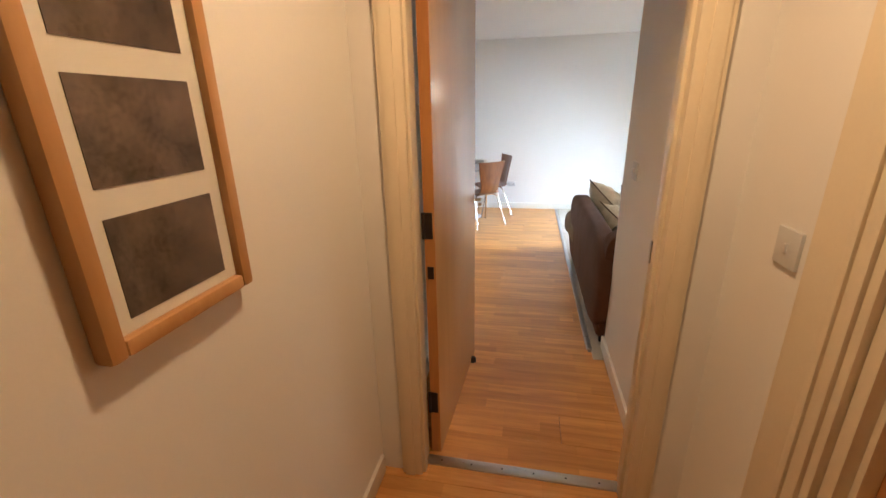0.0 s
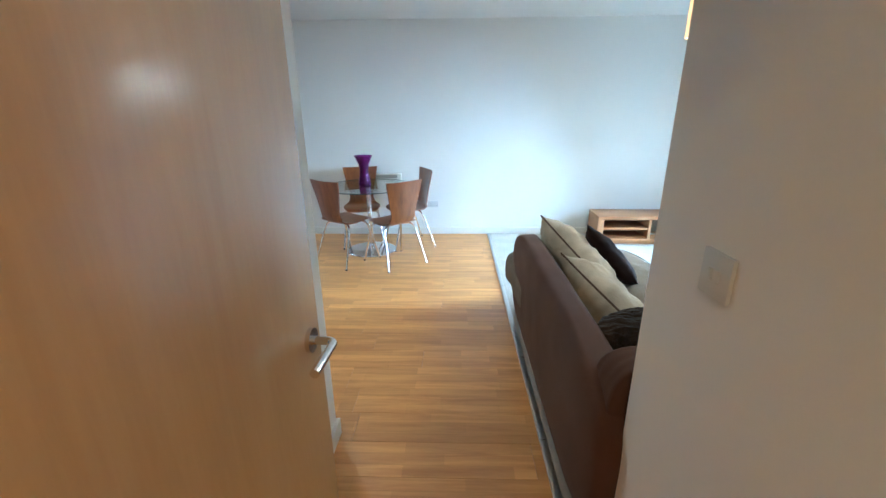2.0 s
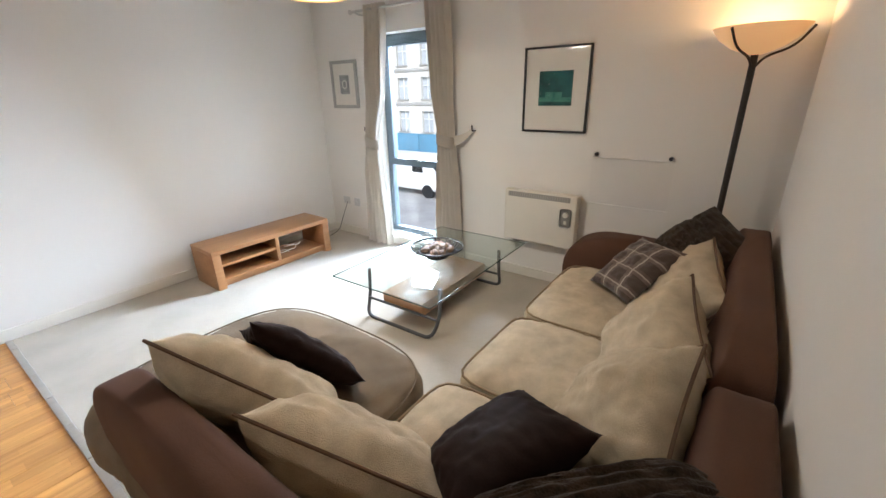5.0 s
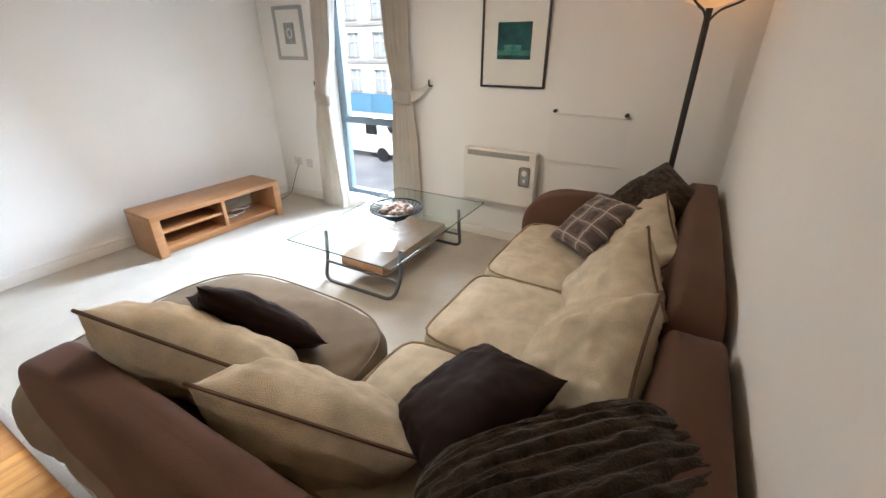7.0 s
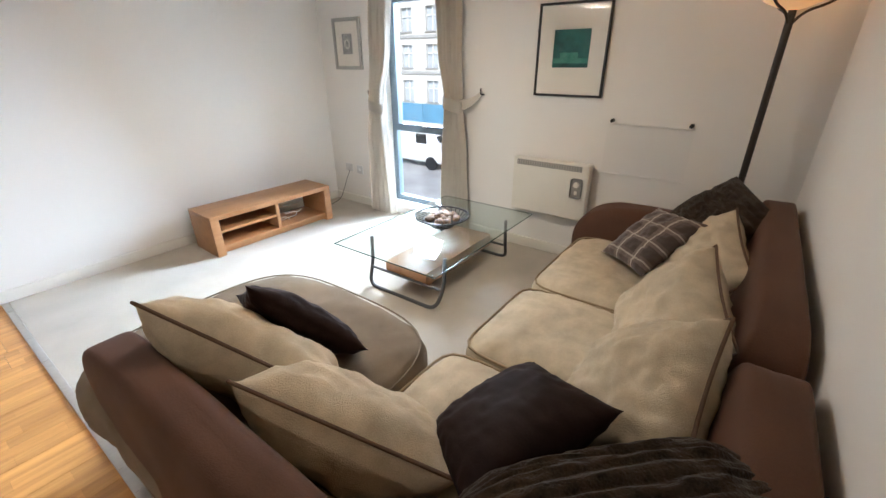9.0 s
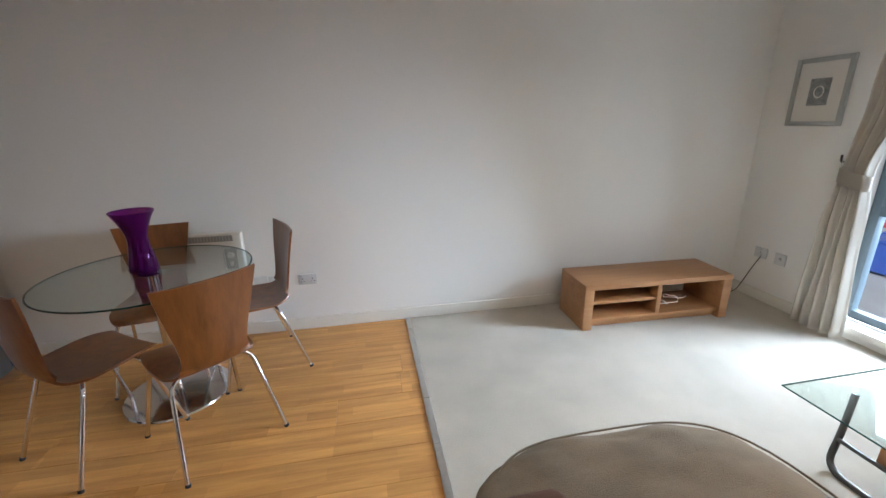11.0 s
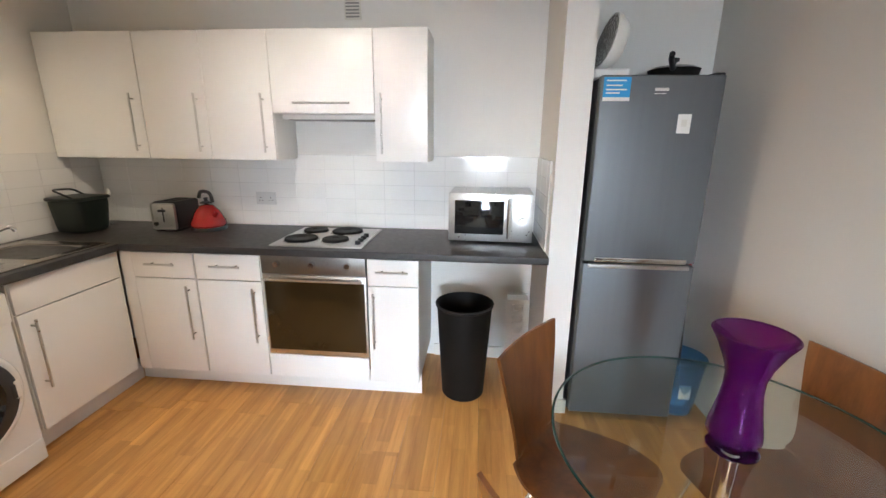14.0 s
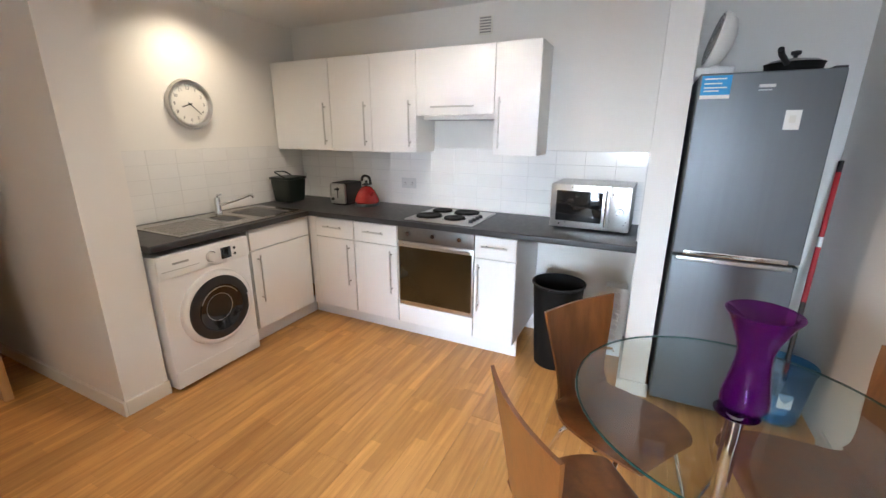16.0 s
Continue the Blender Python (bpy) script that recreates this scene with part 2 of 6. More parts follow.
FRIDGESIDE = mat("fridge_side", (0.045, 0.047, 0.05), 0.5, var=0.1)
WHITE = mat("white_gloss", (0.82, 0.81, 0.79), 0.22, var=0.02, scale=3, rvar=0.05)
WHITEMATT = mat("white_plastic", (0.80, 0.79, 0.76), 0.45, var=0.04, scale=5)
CREAMPL = mat("cream_plastic", (0.74, 0.71, 0.63), 0.45, var=0.04, scale=5)
GRILLE = mat("grille_grey", (0.42, 0.40, 0.36), 0.5, var=0.05)
GREYPL = mat("grey_plastic", (0.30, 0.29, 0.27), 0.5, var=0.08)
BLACK = mat("black_plastic", (0.018, 0.018, 0.02), 0.38, var=0.2)
BLACKMATT = mat("black_matt", (0.010, 0.0095, 0.009), 0.6, var=0.2, bump=0.15, bscale=200, spec=0.15)
BLACKGLASS = mat("dark_glass", (0.012, 0.012, 0.012), 0.06, var=0.1, rvar=0.02)
OVENGLASS = mat("oven_glass", (0.030, 0.018, 0.007), 0.05, var=0.15, rvar=0.02)
DARKSTEEL = mat("dark_steel", (0.24, 0.23, 0.215), 0.34, 1.0, var=0.10, scale=3, stretch=(1, 20, 20))
WORKTOP = mat("slate_laminate", (0.034, 0.032, 0.032), 0.40, var=0.35, scale=40, bump=0.08, bscale=300)
TILE = mat("white_tile", (0.80, 0.79, 0.77), 0.10, var=0.02, scale=5, each=0.02, rvar=0.04)
GROUT = mat("grout", (0.66, 0.65, 0.63), 0.9, var=0.1, scale=30)
LEATHER = mat("brown_suede", (0.098, 0.044, 0.025), 0.78, var=0.28, scale=3.2, bump=0.25, bscale=260, sheen=0.04, spec=0.25)
BEIGE = mat("beige_chenille", (0.57, 0.48, 0.34), 0.95, var=0.32, scale=13, bump=0.8, bscale=330, sheen=0.05, spec=0.15)
TAUPE = mat("taupe_chenille", (0.225, 0.175, 0.120), 0.95, var=0.36, scale=5, bump=0.9, bscale=260, sheen=0.05, spec=0.15)
PIPING = mat("brown_piping", (0.10, 0.055, 0.03), 0.8, var=0.2)
SATIN = mat("dark_satin", (0.022, 0.012, 0.010), 0.60, var=0.3, scale=8, bump=0.15, bscale=160, spec=0.07)
FUR = mat("dark_plush", (0.050, 0.034, 0.022), 0.95, var=0.7, scale=30, bump=1.0, bscale=180, spec=0.05, sheen=0.12)
PLAID = plaid("checked_cloth", (0.055, 0.036, 0.028), [(0.42, (0.13, 0.095, 0.075)), (0.58, (0.36, 0.31, 0.26)), (0.66, (0.10, 0.07, 0.055)), (0.80, (0.055, 0.036, 0.028))], (0.125, 0.095))
CURTAIN = mat("curtain_cloth", (0.60, 0.555, 0.485), 0.9, var=0.10, scale=6, bump=0.35, bscale=220, sheen=0.2, spec=0.2)
CURTBAND = mat("curtain_band", (0.40, 0.32, 0.22), 0.85, var=0.2, scale=20, stretch=(1, 1, 6))
ALU = mat("grey_aluminium", (0.11, 0.145, 0.17), 0.45, 0.2, var=0.08)
BLUEGLASS = glass("table_glass", (0.90, 0.955, 0.94), 0.0, 1.58)
GLASSEDGE = mat("glass_edge", (0.012, 0.055, 0.048), 0.15, var=0.1)
PANE = glass("window_glass", (0.97, 0.985, 0.985), ior=1.3)
PURPLE = glass("purple_glass", (0.62, 0.20, 0.62), 0.04, 1.5, 0.30, (0.10, 0.004, 0.12))
CLEARBLUE = glass("blue_plastic", (0.60, 0.80, 0.95), 0.2, 1.35, 0.25, (0.10, 0.30, 0.55))
CLEAR = glass("acrylic", (0.99, 0.99, 0.99), 0.02, 1.08)
SHADE = mat("lit_shade", (0.85, 0.62, 0.34), 0.8, var=0.1, emit=((1.0, 0.50, 0.16), 1.1))
PIPE_SOFT = mat("soft_piping", (0.29, 0.215, 0.125), 0.9, var=0.2)
DIFFUSER = mat("lit_diffuser", (0.9, 0.85, 0.75), 0.6, emit=((1.0, 0.80, 0.50), 1.7))
BOWLGLASS = mat("amber_glass", (0.85, 0.62, 0.36), 0.35, var=0.1, emit=((1.0, 0.46, 0.16), 0.38))
RED = mat("red_enamel", (0.30, 0.008, 0.008), 0.15, var=0.1, coat=0.5)
REDPL = mat("red_plastic", (0.45, 0.02, 0.03), 0.4)
HOARD = mat("hoarding_blue", (0.13, 0.30, 0.44), 0.6, var=0.25, scale=1.5)
LEGSTEEL = mat("dark_leg_steel", (0.12, 0.12, 0.12), 0.38, 0.6, var=0.12)
SKIPBLUE = mat("blue_steel_paint", (0.02, 0.065, 0.34), 0.5, var=0.25, scale=2)
BLUE = mat("blue_card", (0.02, 0.30, 0.66), 0.5, var=0.1)
PAPER = mat("paper", (0.82, 0.80, 0.75), 0.8, var=0.05)
MOUNT = mat("mount_board", (0.80, 0.77, 0.70), 0.85, var=0.03)
TEALPRINT = mat("teal_print", (0.012, 0.13, 0.12), 0.7, alt=(0.004, 0.045, 0.05), scale=14)
TEALLIGHT = mat("teal_light", (0.10, 0.30, 0.24), 0.7, alt=(0.03, 0.18, 0.15), scale=30)
GREYPRINT = mat("grey_print", (0.16, 0.17, 0.17), 0.7, alt=(0.42, 0.42, 0.40), scale=45)
SEPIA = mat("sepia_print", (0.022, 0.014, 0.011), 0.35, alt=(0.20, 0.14, 0.11), scale=16, coat=0.4)
SILVERFRAME = mat("silver_frame", (0.42, 0.42, 0.40), 0.4, 0.5, var=0.1)
PICGLASS = glass("picture_glass", (0.99, 0.99, 0.99), ior=1.25)
PEBBLE = mat("pebble", (0.36, 0.24, 0.15), 0.6, alt=(0.12, 0.075, 0.05), scale=18, each=0.5)
BRONZE = mat("dark_bronze", (0.055, 0.045, 0.04), 0.35, 0.7, var=0.2)
GREENBIN = mat("dark_green_plastic", (0.010, 0.016, 0.012), 0.4, var=0.2)
CONCRETE = mat("pale_concrete", (0.42, 0.40, 0.37), 0.9, var=0.15, scale=0.6, bump=0.3, bscale=20)
# pale grey puts the sky's reflection into the far panes' colour
FARPANE = mat("sky_lit_pane", (0.50, 0.52, 0.54), 0.15, var=0.2)
ASPHALT = mat("pale_paving", (0.42, 0.40, 0.38), 0.9, var=0.3, scale=0.8, bump=0.4, bscale=30)
BRICKWALL = mat("buff_facade", (0.74, 0.70, 0.64), 0.9, var=0.2, scale=0.5, bump=0.3, bscale=12)


# ---- shape helpers ----
def base_of(ob):
    v = Vector(ob.location)
    while ob.parent:
        ob = ob.parent
        v += ob.location
    return v


def part(name, bm, material, parent=None, label="", smooth=None, keep=False):
    """Links a bmesh, given in world places, as ONE mesh under a thing or part."""
    me = bpy.data.meshes.new(name)
    if parent is not None and not keep:
        bmesh.ops.translate(bm, verts=bm.verts, vec=-base_of(parent))
    bmesh.ops.recalc_face_normals(bm, faces=bm.faces)
    bm.to_mesh(me)
    bm.free()
    if smooth is None or smooth:
        me.set_sharp_from_angle(angle=radians(38 if smooth is None else smooth))
    me.materials.append(material)
    ob = new(name, me)
    ob.parent = parent
    if label:
        ob["label"] = label
    return ob


def thing(name, label, category, at=(0, 0, 0), group="", kind=""):
    ob = new(name)
    ob.location = at
    ob.empty_display_size = 0.1
    return tagged(ob, label, category, group, kind)


def box(x0, y0, z0, x1, y1, z1, bevel=0.0, seg=2, bm=None, m=None):
    out = bm or bmesh.new()
    r = bmesh.ops.create_cube(out, size=1, matrix=Matrix.Translation(((x0 + x1) / 2, (y0 + y1) / 2, (z0 + z1) / 2)) @ Matrix.Diagonal((abs(x1 - x0), abs(y1 - y0), abs(z1 - z0), 1)))
    vs = r["verts"]
    if bevel:
        es = {e for v in vs for e in v.link_edges}
        b = bmesh.ops.bevel(out, geom=list(es), offset=bevel, segments=seg, affect="EDGES", profile=0.6)
        vs = list({v for f in b["faces"] for v in f.verts} | {v for v in vs if v.is_valid})
    if m is not None:
        bmesh.ops.transform(out, matrix=m, verts=vs)
    return out


def rod(p0, p1, r0, r1=None, seg=16, bm=None, caps=True):
    out = bm or bmesh.new()
    p0, p1 = Vector(p0), Vector(p1)
    d = p1 - p0
    m = Matrix.Translation((p0 + p1) / 2) @ d.to_track_quat("Z", "Y").to_matrix().to_4x4()
    bmesh.ops.create_cone(out, cap_ends=caps, segments=seg, radius1=r0, radius2=r0 if r1 is None else r1, depth=d.length, matrix=m)
    return out


def tube(points, r, seg=10, bm=None, closed=False):
    """A round bar along points."""
    out = bm or bmesh.new()
    pts = [Vector(p) for p in points]
    n = len(pts)
    rings, side = [], None
    for i, p in enumerate(pts):
        a = pts[(i - 1) % n] if closed or i else p
        b = pts[(i + 1) % n] if closed or i < n - 1 else p
        t = (b - a).normalized()
        if side is None:
            side = t.orthogonal().normalized()
        side = (side - t * side.dot(t)).normalized()
        up = t.cross(side)
        rings.append([out.verts.new(p + r * (side * math.cos(k * 2 * math.pi / seg) + up * math.sin(k * 2 * math.pi / seg))) for k in range(seg)])
    for i in range(n if closed else n - 1):
        a, b = rings[i], rings[(i + 1) % n]
        for k in range(seg):
            out.faces.new((a[k], a[(k + 1) % seg], b[(k + 1) % seg], b[k]))
    if not closed:
        out.faces.new(rings[0][::-1])
        out.faces.new(rings[-1])
    return out


def bend(points, radius=0.05, steps=6):
    """Rounds the corners of a run of points."""
    pts = [Vector(p) for p in points]
    out = [pts[0]]
    for a, b, c in zip(pts, pts[1:], pts[2:]):
        k = min(radius, (a - b).length * 0.49, (c - b).length * 0.49)
        s, e = b + (a - b).normalized() * k, b + (c - b).normalized() * k
        out += [s.lerp(b, t).lerp(b.lerp(e, t), t) for t in (i / steps for i in range(steps + 1))]
    return out + [pts[-1]]


def lathe(profile, at, seg=40, bm=None):
    """Turns (radius, height) pairs about an upright axis."""
    out = bm or bmesh.new()
    rings = []
    for r, z in profile:
        if r < 1e-5:
            rings.append([out.verts.new((at[0], at[1], at[2] + z))])
        else:
            rings.append([out.verts.new((at[0] + r * math.cos(k * 2 * math.pi / seg), at[1] + r * math.sin(k * 2 * math.pi / seg), at[2] + z)) for k in range(seg)])
    for a, b in zip(rings, rings[1:]):
        for k in range(seg):
            q = (k + 1) % seg
            if len(a) == 1 and len(b) > 1:
                out.faces.new((a[0], b[k], b[q]))
            elif len(b) == 1 and len(a) > 1:
                out.faces.new((a[k], a[q], b[0]))
            elif len(a) > 1:
                out.faces.new((a[k], a[q], b[q], b[k]))
    return out


def softbox(centre, size, plan=6.0, side=5.0, n=22, m=None, crown=0.0, wrinkle=0.004, sag=0.0):
    """An upholstered block: rounded in plan and in section, with a crowned and creased top."""
    out = bmesh.new()
    bmesh.ops.create_cube(out, size=2)
    bmesh.ops.subdivide_edges(out, edges=out.edges, cuts=n, use_grid_fill=True)
    off = Vector(centre) * 3.1
    for v in out.verts:
        x, y, z = v.co
        mm = max(abs(x), abs(y), 1e-6)
        k = mm / (abs(x) ** plan + abs(y) ** plan) ** (1 / plan)
        top = max(mm, abs(z))
        f = top / (mm ** side + abs(z) ** side) ** (1 / side)
        q = Vector((x * k * f, y * k * f, z * f))
        bulge = crown * (1 - q.x ** 2) * (1 - q.y ** 2) * (1 if q.z > 0 else 0)
        dip = sag * math.exp(-3 * (q.x ** 2 + q.y ** 2)) * (1 if q.z > 0 else 0)
        co = Vector((q.x * size[0] / 2, q.y * size[1] / 2, q.z * size[2] / 2 + bulge - dip))
        w = noise.noise(co * 7 + off) * 0.6 + noise.noise(Vector((co.x * 9, co.y * 26, co.z * 9)) + off) * 0.4
        co += q.normalized() * w * wrinkle
        v.co = co
    if m is not None:
        bmesh.ops.transform(out, matrix=m, verts=out.verts)
    bmesh.ops.translate(out, verts=out.verts, vec=centre)
    return out


def pillow(w, h, d, m, n=44, wrinkle=0.006, seed=0.0, ribs=0.0, rounding=0.3, fill=2.9):
    """A stuffed cushion in its own x-y plane, thick along z; returns the body and its seam line."""
    out = bmesh.new()
    seam = []
    grid = {}

    def shape(u, v, s):
        pinch = 0.10
        x = u * w / 2 * (1 - pinch * (1 - v * v) * u * u)
        y = v * h / 2 * (1 - pinch * (1 - u * u) * v * v)
        t = d / 2 * (max(0, 1 - abs(u) ** fill) ** 0.62) * (max(0, 1 - abs(v) ** fill) ** 0.62)
        p = Vector((x * math.sqrt(1 - rounding * v * v / 2), y * math.sqrt(1 - rounding * u * u / 2), 0))
        q = Vector((u * 2.1 + seed, v * 2.1 - seed, s + seed))
        crease = noise.noise(q) * 0.5 + noise.noise(q * 2.7) * 0.3 + (0.5 - abs(noise.noise(Vector((q.x * 1.3, q.y * 5, q.z))))) * 0.35
        t += ribs * (1 - u ** 4) * t / (d / 2) * abs(math.sin(v * 15.5 + 0.9 * noise.noise(q))) * (0.75 + 0.5 * noise.noise(Vector((u * 9 + seed, v * 15, s))))
        gather = math.exp(-((1 - max(abs(u), abs(v))) / 0.16) ** 2) * math.sin((u - v if abs(u) > abs(v) else u + v) * 17 + 5 * noise.noise(q * 2)) * wrinkle * 0.5
        z = s * (t + (crease * wrinkle * 2.2 + gather) * min(1, t / (d * 0.2)))
        return Vector((p.x, p.y, z))
    for s in (1, -1):
        for i in range(n + 1):
            for j in range(n + 1):
                u, v = 2 * i / n - 1, 2 * j / n - 1
                edge = i in (0, n) or j in (0, n)
                if edge and s == -1:
                    grid[i, j, s] = grid[i, j, 1]
                else:
                    grid[i, j, s] = out.verts.new(m @ shape(u, v, s))
    for s in (1, -1):
        for i in range(n):
            for j in range(n):
                f = (grid[i, j, s], grid[i + 1, j, s], grid[i + 1, j + 1, s], grid[i, j + 1, s])
                if len(set(f)) == 4:
                    out.faces.new(f if s == 1 else f[::-1])
    ring = [(i, 0) for i in range(n)] + [(n, j) for j in range(n)] + [(i, n) for i in range(n, 0, -1)] + [(0, j) for j in range(n, 0, -1)]
    seam = [grid[i, j, 1].co.copy() for i, j in ring]
    return out, seam


def wall_with_hole(axis, plane0, plane1, a0, a1, z0, z1, holes):
    """A wall slab along x or y with openings (a0, a1, z0, z1) right through it."""
    out = bmesh.new()
    cuts_a = sorted({a0, a1, *[h[0] for h in holes], *[h[1] for h in holes]})
    cuts_z = sorted({z0, z1, *[h[2] for h in holes], *[h[3] for h in holes]})
    solid = lambda a, z: a0 < a < a1 and z0 < z < z1 and not any(h[0] < a < h[1] and h[2] < z < h[3] for h in holes)
    put = (lambda a, q, z: (a, q, z)) if axis == "x" else (lambda a, q, z: (q, a, z))
    vs = {}

    def vert(a, q, z):
        key = (round(a, 5), q, round(z, 5))
        if key not in vs:
            vs[key] = out.verts.new(put(a, q, z))
        return vs[key]
    for i in range(len(cuts_a) - 1):
        for j in range(len(cuts_z) - 1):
            a, b, c, d = cuts_a[i], cuts_a[i + 1], cuts_z[j], cuts_z[j + 1]
            am, zm = (a + b) / 2, (c + d) / 2
            if not solid(am, zm):
                continue
            for q in (plane0, plane1):
                out.faces.new((vert(a, q, c), vert(b, q, c), vert(b, q, d), vert(a, q, d)))
            e = 1e-3
            for cond, quad in ((solid(a - e, zm), ((a, c), (a, d))), (solid(b + e, zm), ((b, c), (b, d))), (solid(am, c - e), ((a, c), (b, c))), (solid(am, d + e), ((a, d), (b, d)))):
                if not cond:
                    (p, r), (s, t) = quad
                    out.faces.new((vert(p, plane0, r), vert(s, plane0, t), vert(s, plane1, t), vert(p, plane1, r)))
    return out


def words(text, size, m, material, parent, name="lettering", align="CENTER"):
    cu = bpy.data.curves.new(name, "FONT")
    cu.body, cu.size, cu.extrude, cu.align_x, cu.align_y = text, size, 0.0006, align, "CENTER"
    tmp = bpy.data.objects.new(name, cu)
    me = bpy.data.meshes.new_from_object(tmp)
    bpy.data.objects.remove(tmp)
    me.transform(Matrix.Translation(-base_of(parent)) @ m)
    me.materials.append(material)
    ob = new(name, me)
    ob.parent = parent
    return ob


def face_matrix(at, right, up):
    r, u = Vector(right).normalized(), Vector(up).normalized()
    n = r.cross(u)
    return Matrix.Translation(at) @ Matrix((r, u, n)).transposed().to_4x4()


# ---- the shell of the flat ----
def setting(name, bm, material, label, category):
    return tagged(part(name, bm, material), label, category, kind="structure")


HALL_L, HALL_R, DOOR_Y = -0.09, 1.06, 1.72
floor = setting("floor", box(-2.2, -1.2, -0.20, 0.880, 6.90, -0.012), GAP, "honey laminate floor of long narrow planks", "floor")
carpet = setting("carpet", box(0.897, 2.70, -0.20, 3.85, 6.90, -0.004), CARPET, "cream cut-pile fitted carpet", "carpet")
for v in carpet.data.vertices:
    v.co.z += 0.010 if v.co.z > -0.1 else 0
setting("carpet_strip", box(0.870, 2.80, -0.02, 0.904, FAR_Y - 0.017, 0.011, 0.004), STEEL, "thin metal strip between laminate and carpet", "threshold strip")
setting("floor_passage_edge", box(0.880, -1.2, -0.20, 1.2, 2.70, -0.012), GAP, "laminate floor beside the passage wall", "floor")

setting("wall_far", box(-2.3, FAR_Y, -0.1, 3.95, FAR_Y + 0.2, 2.5), PAINT, "plain off-white painted long wall", "wall")
WIN = (5.19, 5.955, 0.075, 1.945)
setting("wall_window", wall_with_hole("y", FLOOR_X1, FLOOR_X1 + 0.24, 2.6, FAR_Y, -0.1, 2.5, [WIN]), PAINT, "off-white wall pierced by one tall window", "wall")
setting("wall_sofa", box(0.975, 2.62, -0.1, 3.95, 2.835, 2.5), PAINT, "off-white wall behind the sofa", "wall")
setting("wall_passage", box(0.975, 1.82, -0.1, 1.16, 2.62, 2.5), PAINT, "off-white passage wall with light switch", "wall")
setting("wall_passage_left", box(-0.30, 1.82, -0.1, -0.07, 3.395, 2.5), PAINT, "off-white wall end between passage and kitchen", "wall")
setting("wall_clock", box(-2.3, 2.70, -0.1, -0.30, 2.85, 2.5), PAINT, "off-white kitchen side wall", "wall")
setting("wall_kitchen", box(-2.3, 2.85, -0.1, -2.09, FAR_Y, 2.5), PAINT, "off-white kitchen back wall", "wall")
setting("wall_pier", box(-2.09, 5.795, -0.1, -1.515, 5.935, 2.5), PAINT, "narrow off-white pier beside the fridge", "wall")
setting("wall_hall_left", box(HALL_L - 0.2, -1.2, -0.1, HALL_L, DOOR_Y, 2.5), PAINT, "off-white hall wall", "wall")
setting("wall_hall_right", wall_with_hole("y", HALL_R, HALL_R + 0.12, -1.2, DOOR_Y, -0.1, 2.5, [(0.30, 1.17, -0.1, 2.03)]), PAINT, "off-white hall wall with a doorway", "wall")
setting("wall_hall_end", box(-0.3, -1.3, -0.1, 1.3, -1.2, 2.5), PAINT, "off-white end wall of the hall", "wall")
setting("wall_door", wall_with_hole("x", DOOR_Y, 1.82, -0.3, 1.3, -0.1, 2.5, [(0.055, 0.905, -0.1, 2.05)]), PAINT, "off-white wall round the living-room doorway", "wall")
setting("ceiling", box(-2.4, -1.3, CEIL, 4.0, 7.0, CEIL + 0.14), CEIL_PAINT, "plain white ceiling", "ceiling")

# skirting
def skirting(x0, y0, x1, y1, h=0.085):
    setting("baseboard", box(x0, y0, 0, x1, y1, h, 0.004), TRIM, "cream gloss skirting board", "skirting board")


skirting(-1.46, FAR_Y - 0.016, FLOOR_X1 - 0.016, FAR_Y)
skirting(FLOOR_X1 - 0.016, 2.851, FLOOR_X1, 5.19)
skirting(FLOOR_X1 - 0.016, 5.955, FLOOR_X1, FAR_Y - 0.016)
skirting(0.99, 2.835, FLOOR_X1 - 0.016, 2.851)
skirting(0.959, 1.84, 0.975, 2.851)
skirting(-0.07, 1.84, -0.054, 3.411)
skirting(-0.305, 3.395, -0.07, 3.411)
skirting(-2.09, 5.779, -1.499, 5.795)
skirting(-1.515, 5.795, -1.499, 5.951)
skirting(-2.09, 5.15, -2.074, 5.779)
skirting(HALL_L, -1.2, HALL_L + 0.016, 1.699)

# door frame
def architrave(x0, x1, y, depth, top, cat="architrave"):
    t = thing("architrave", "cream gloss moulded door surround", "door frame", ((x0 + x1) / 2, y, 0), kind="structure")
    for name, b in (("side_moulding", (x0 - 0.085, x0)), ("side_moulding", (x1, x1 + 0.085))):
        bm = box(b[0], y - depth, 0, b[1], y, top + 0.085, 0.006)
        inner = b[1] if b[0] < x0 else b[0]
        s = -1 if b[0] < x0 else 1
        box(inner + s * 0.03, y - depth - 0.006, 0, inner + s * 0.07, y - depth + 0.001, top + 0.06, 0.003, bm=bm)
        part(name, bm, ARCH, t)
    part("head_moulding", box(x0, y - depth, top, x1, y, top + 0.085, 0.006), ARCH, t)
    return t


architrave(0.085, 0.875, DOOR_Y, 0.02, 2.02)
lining = thing("door_lining", "cream gloss door lining with planted stop", "door frame", (0.48, 1.65, 0), kind="structure")
for x0, x1 in ((0.055, 0.085), (0.875, 0.905)):
    part("jamb", box(x0, DOOR_Y - 0.004, 0, x1, 1.83, 2.02, 0.002), ARCH, lining)
part("stop", box(0.863, DOOR_Y + 0.015, 0, 0.875, DOOR_Y + 0.052, 2.02, 0.002), ARCH, lining)
part("stop", box(0.085, DOOR_Y + 0.0, 0, 0.095, DOOR_Y + 0.035, 2.02, 0.002), ARCH, lining)
part("head", box(0.055, DOOR_Y - 0.004, 2.02, 0.905, 1.83, 2.05), ARCH, lining)
bm = box(0.868, 1.800, 0.955, 0.8745, 1.820, 1.03, 0.002)
part("strike_plate", bm, STEEL, lining, "small steel strike plate")
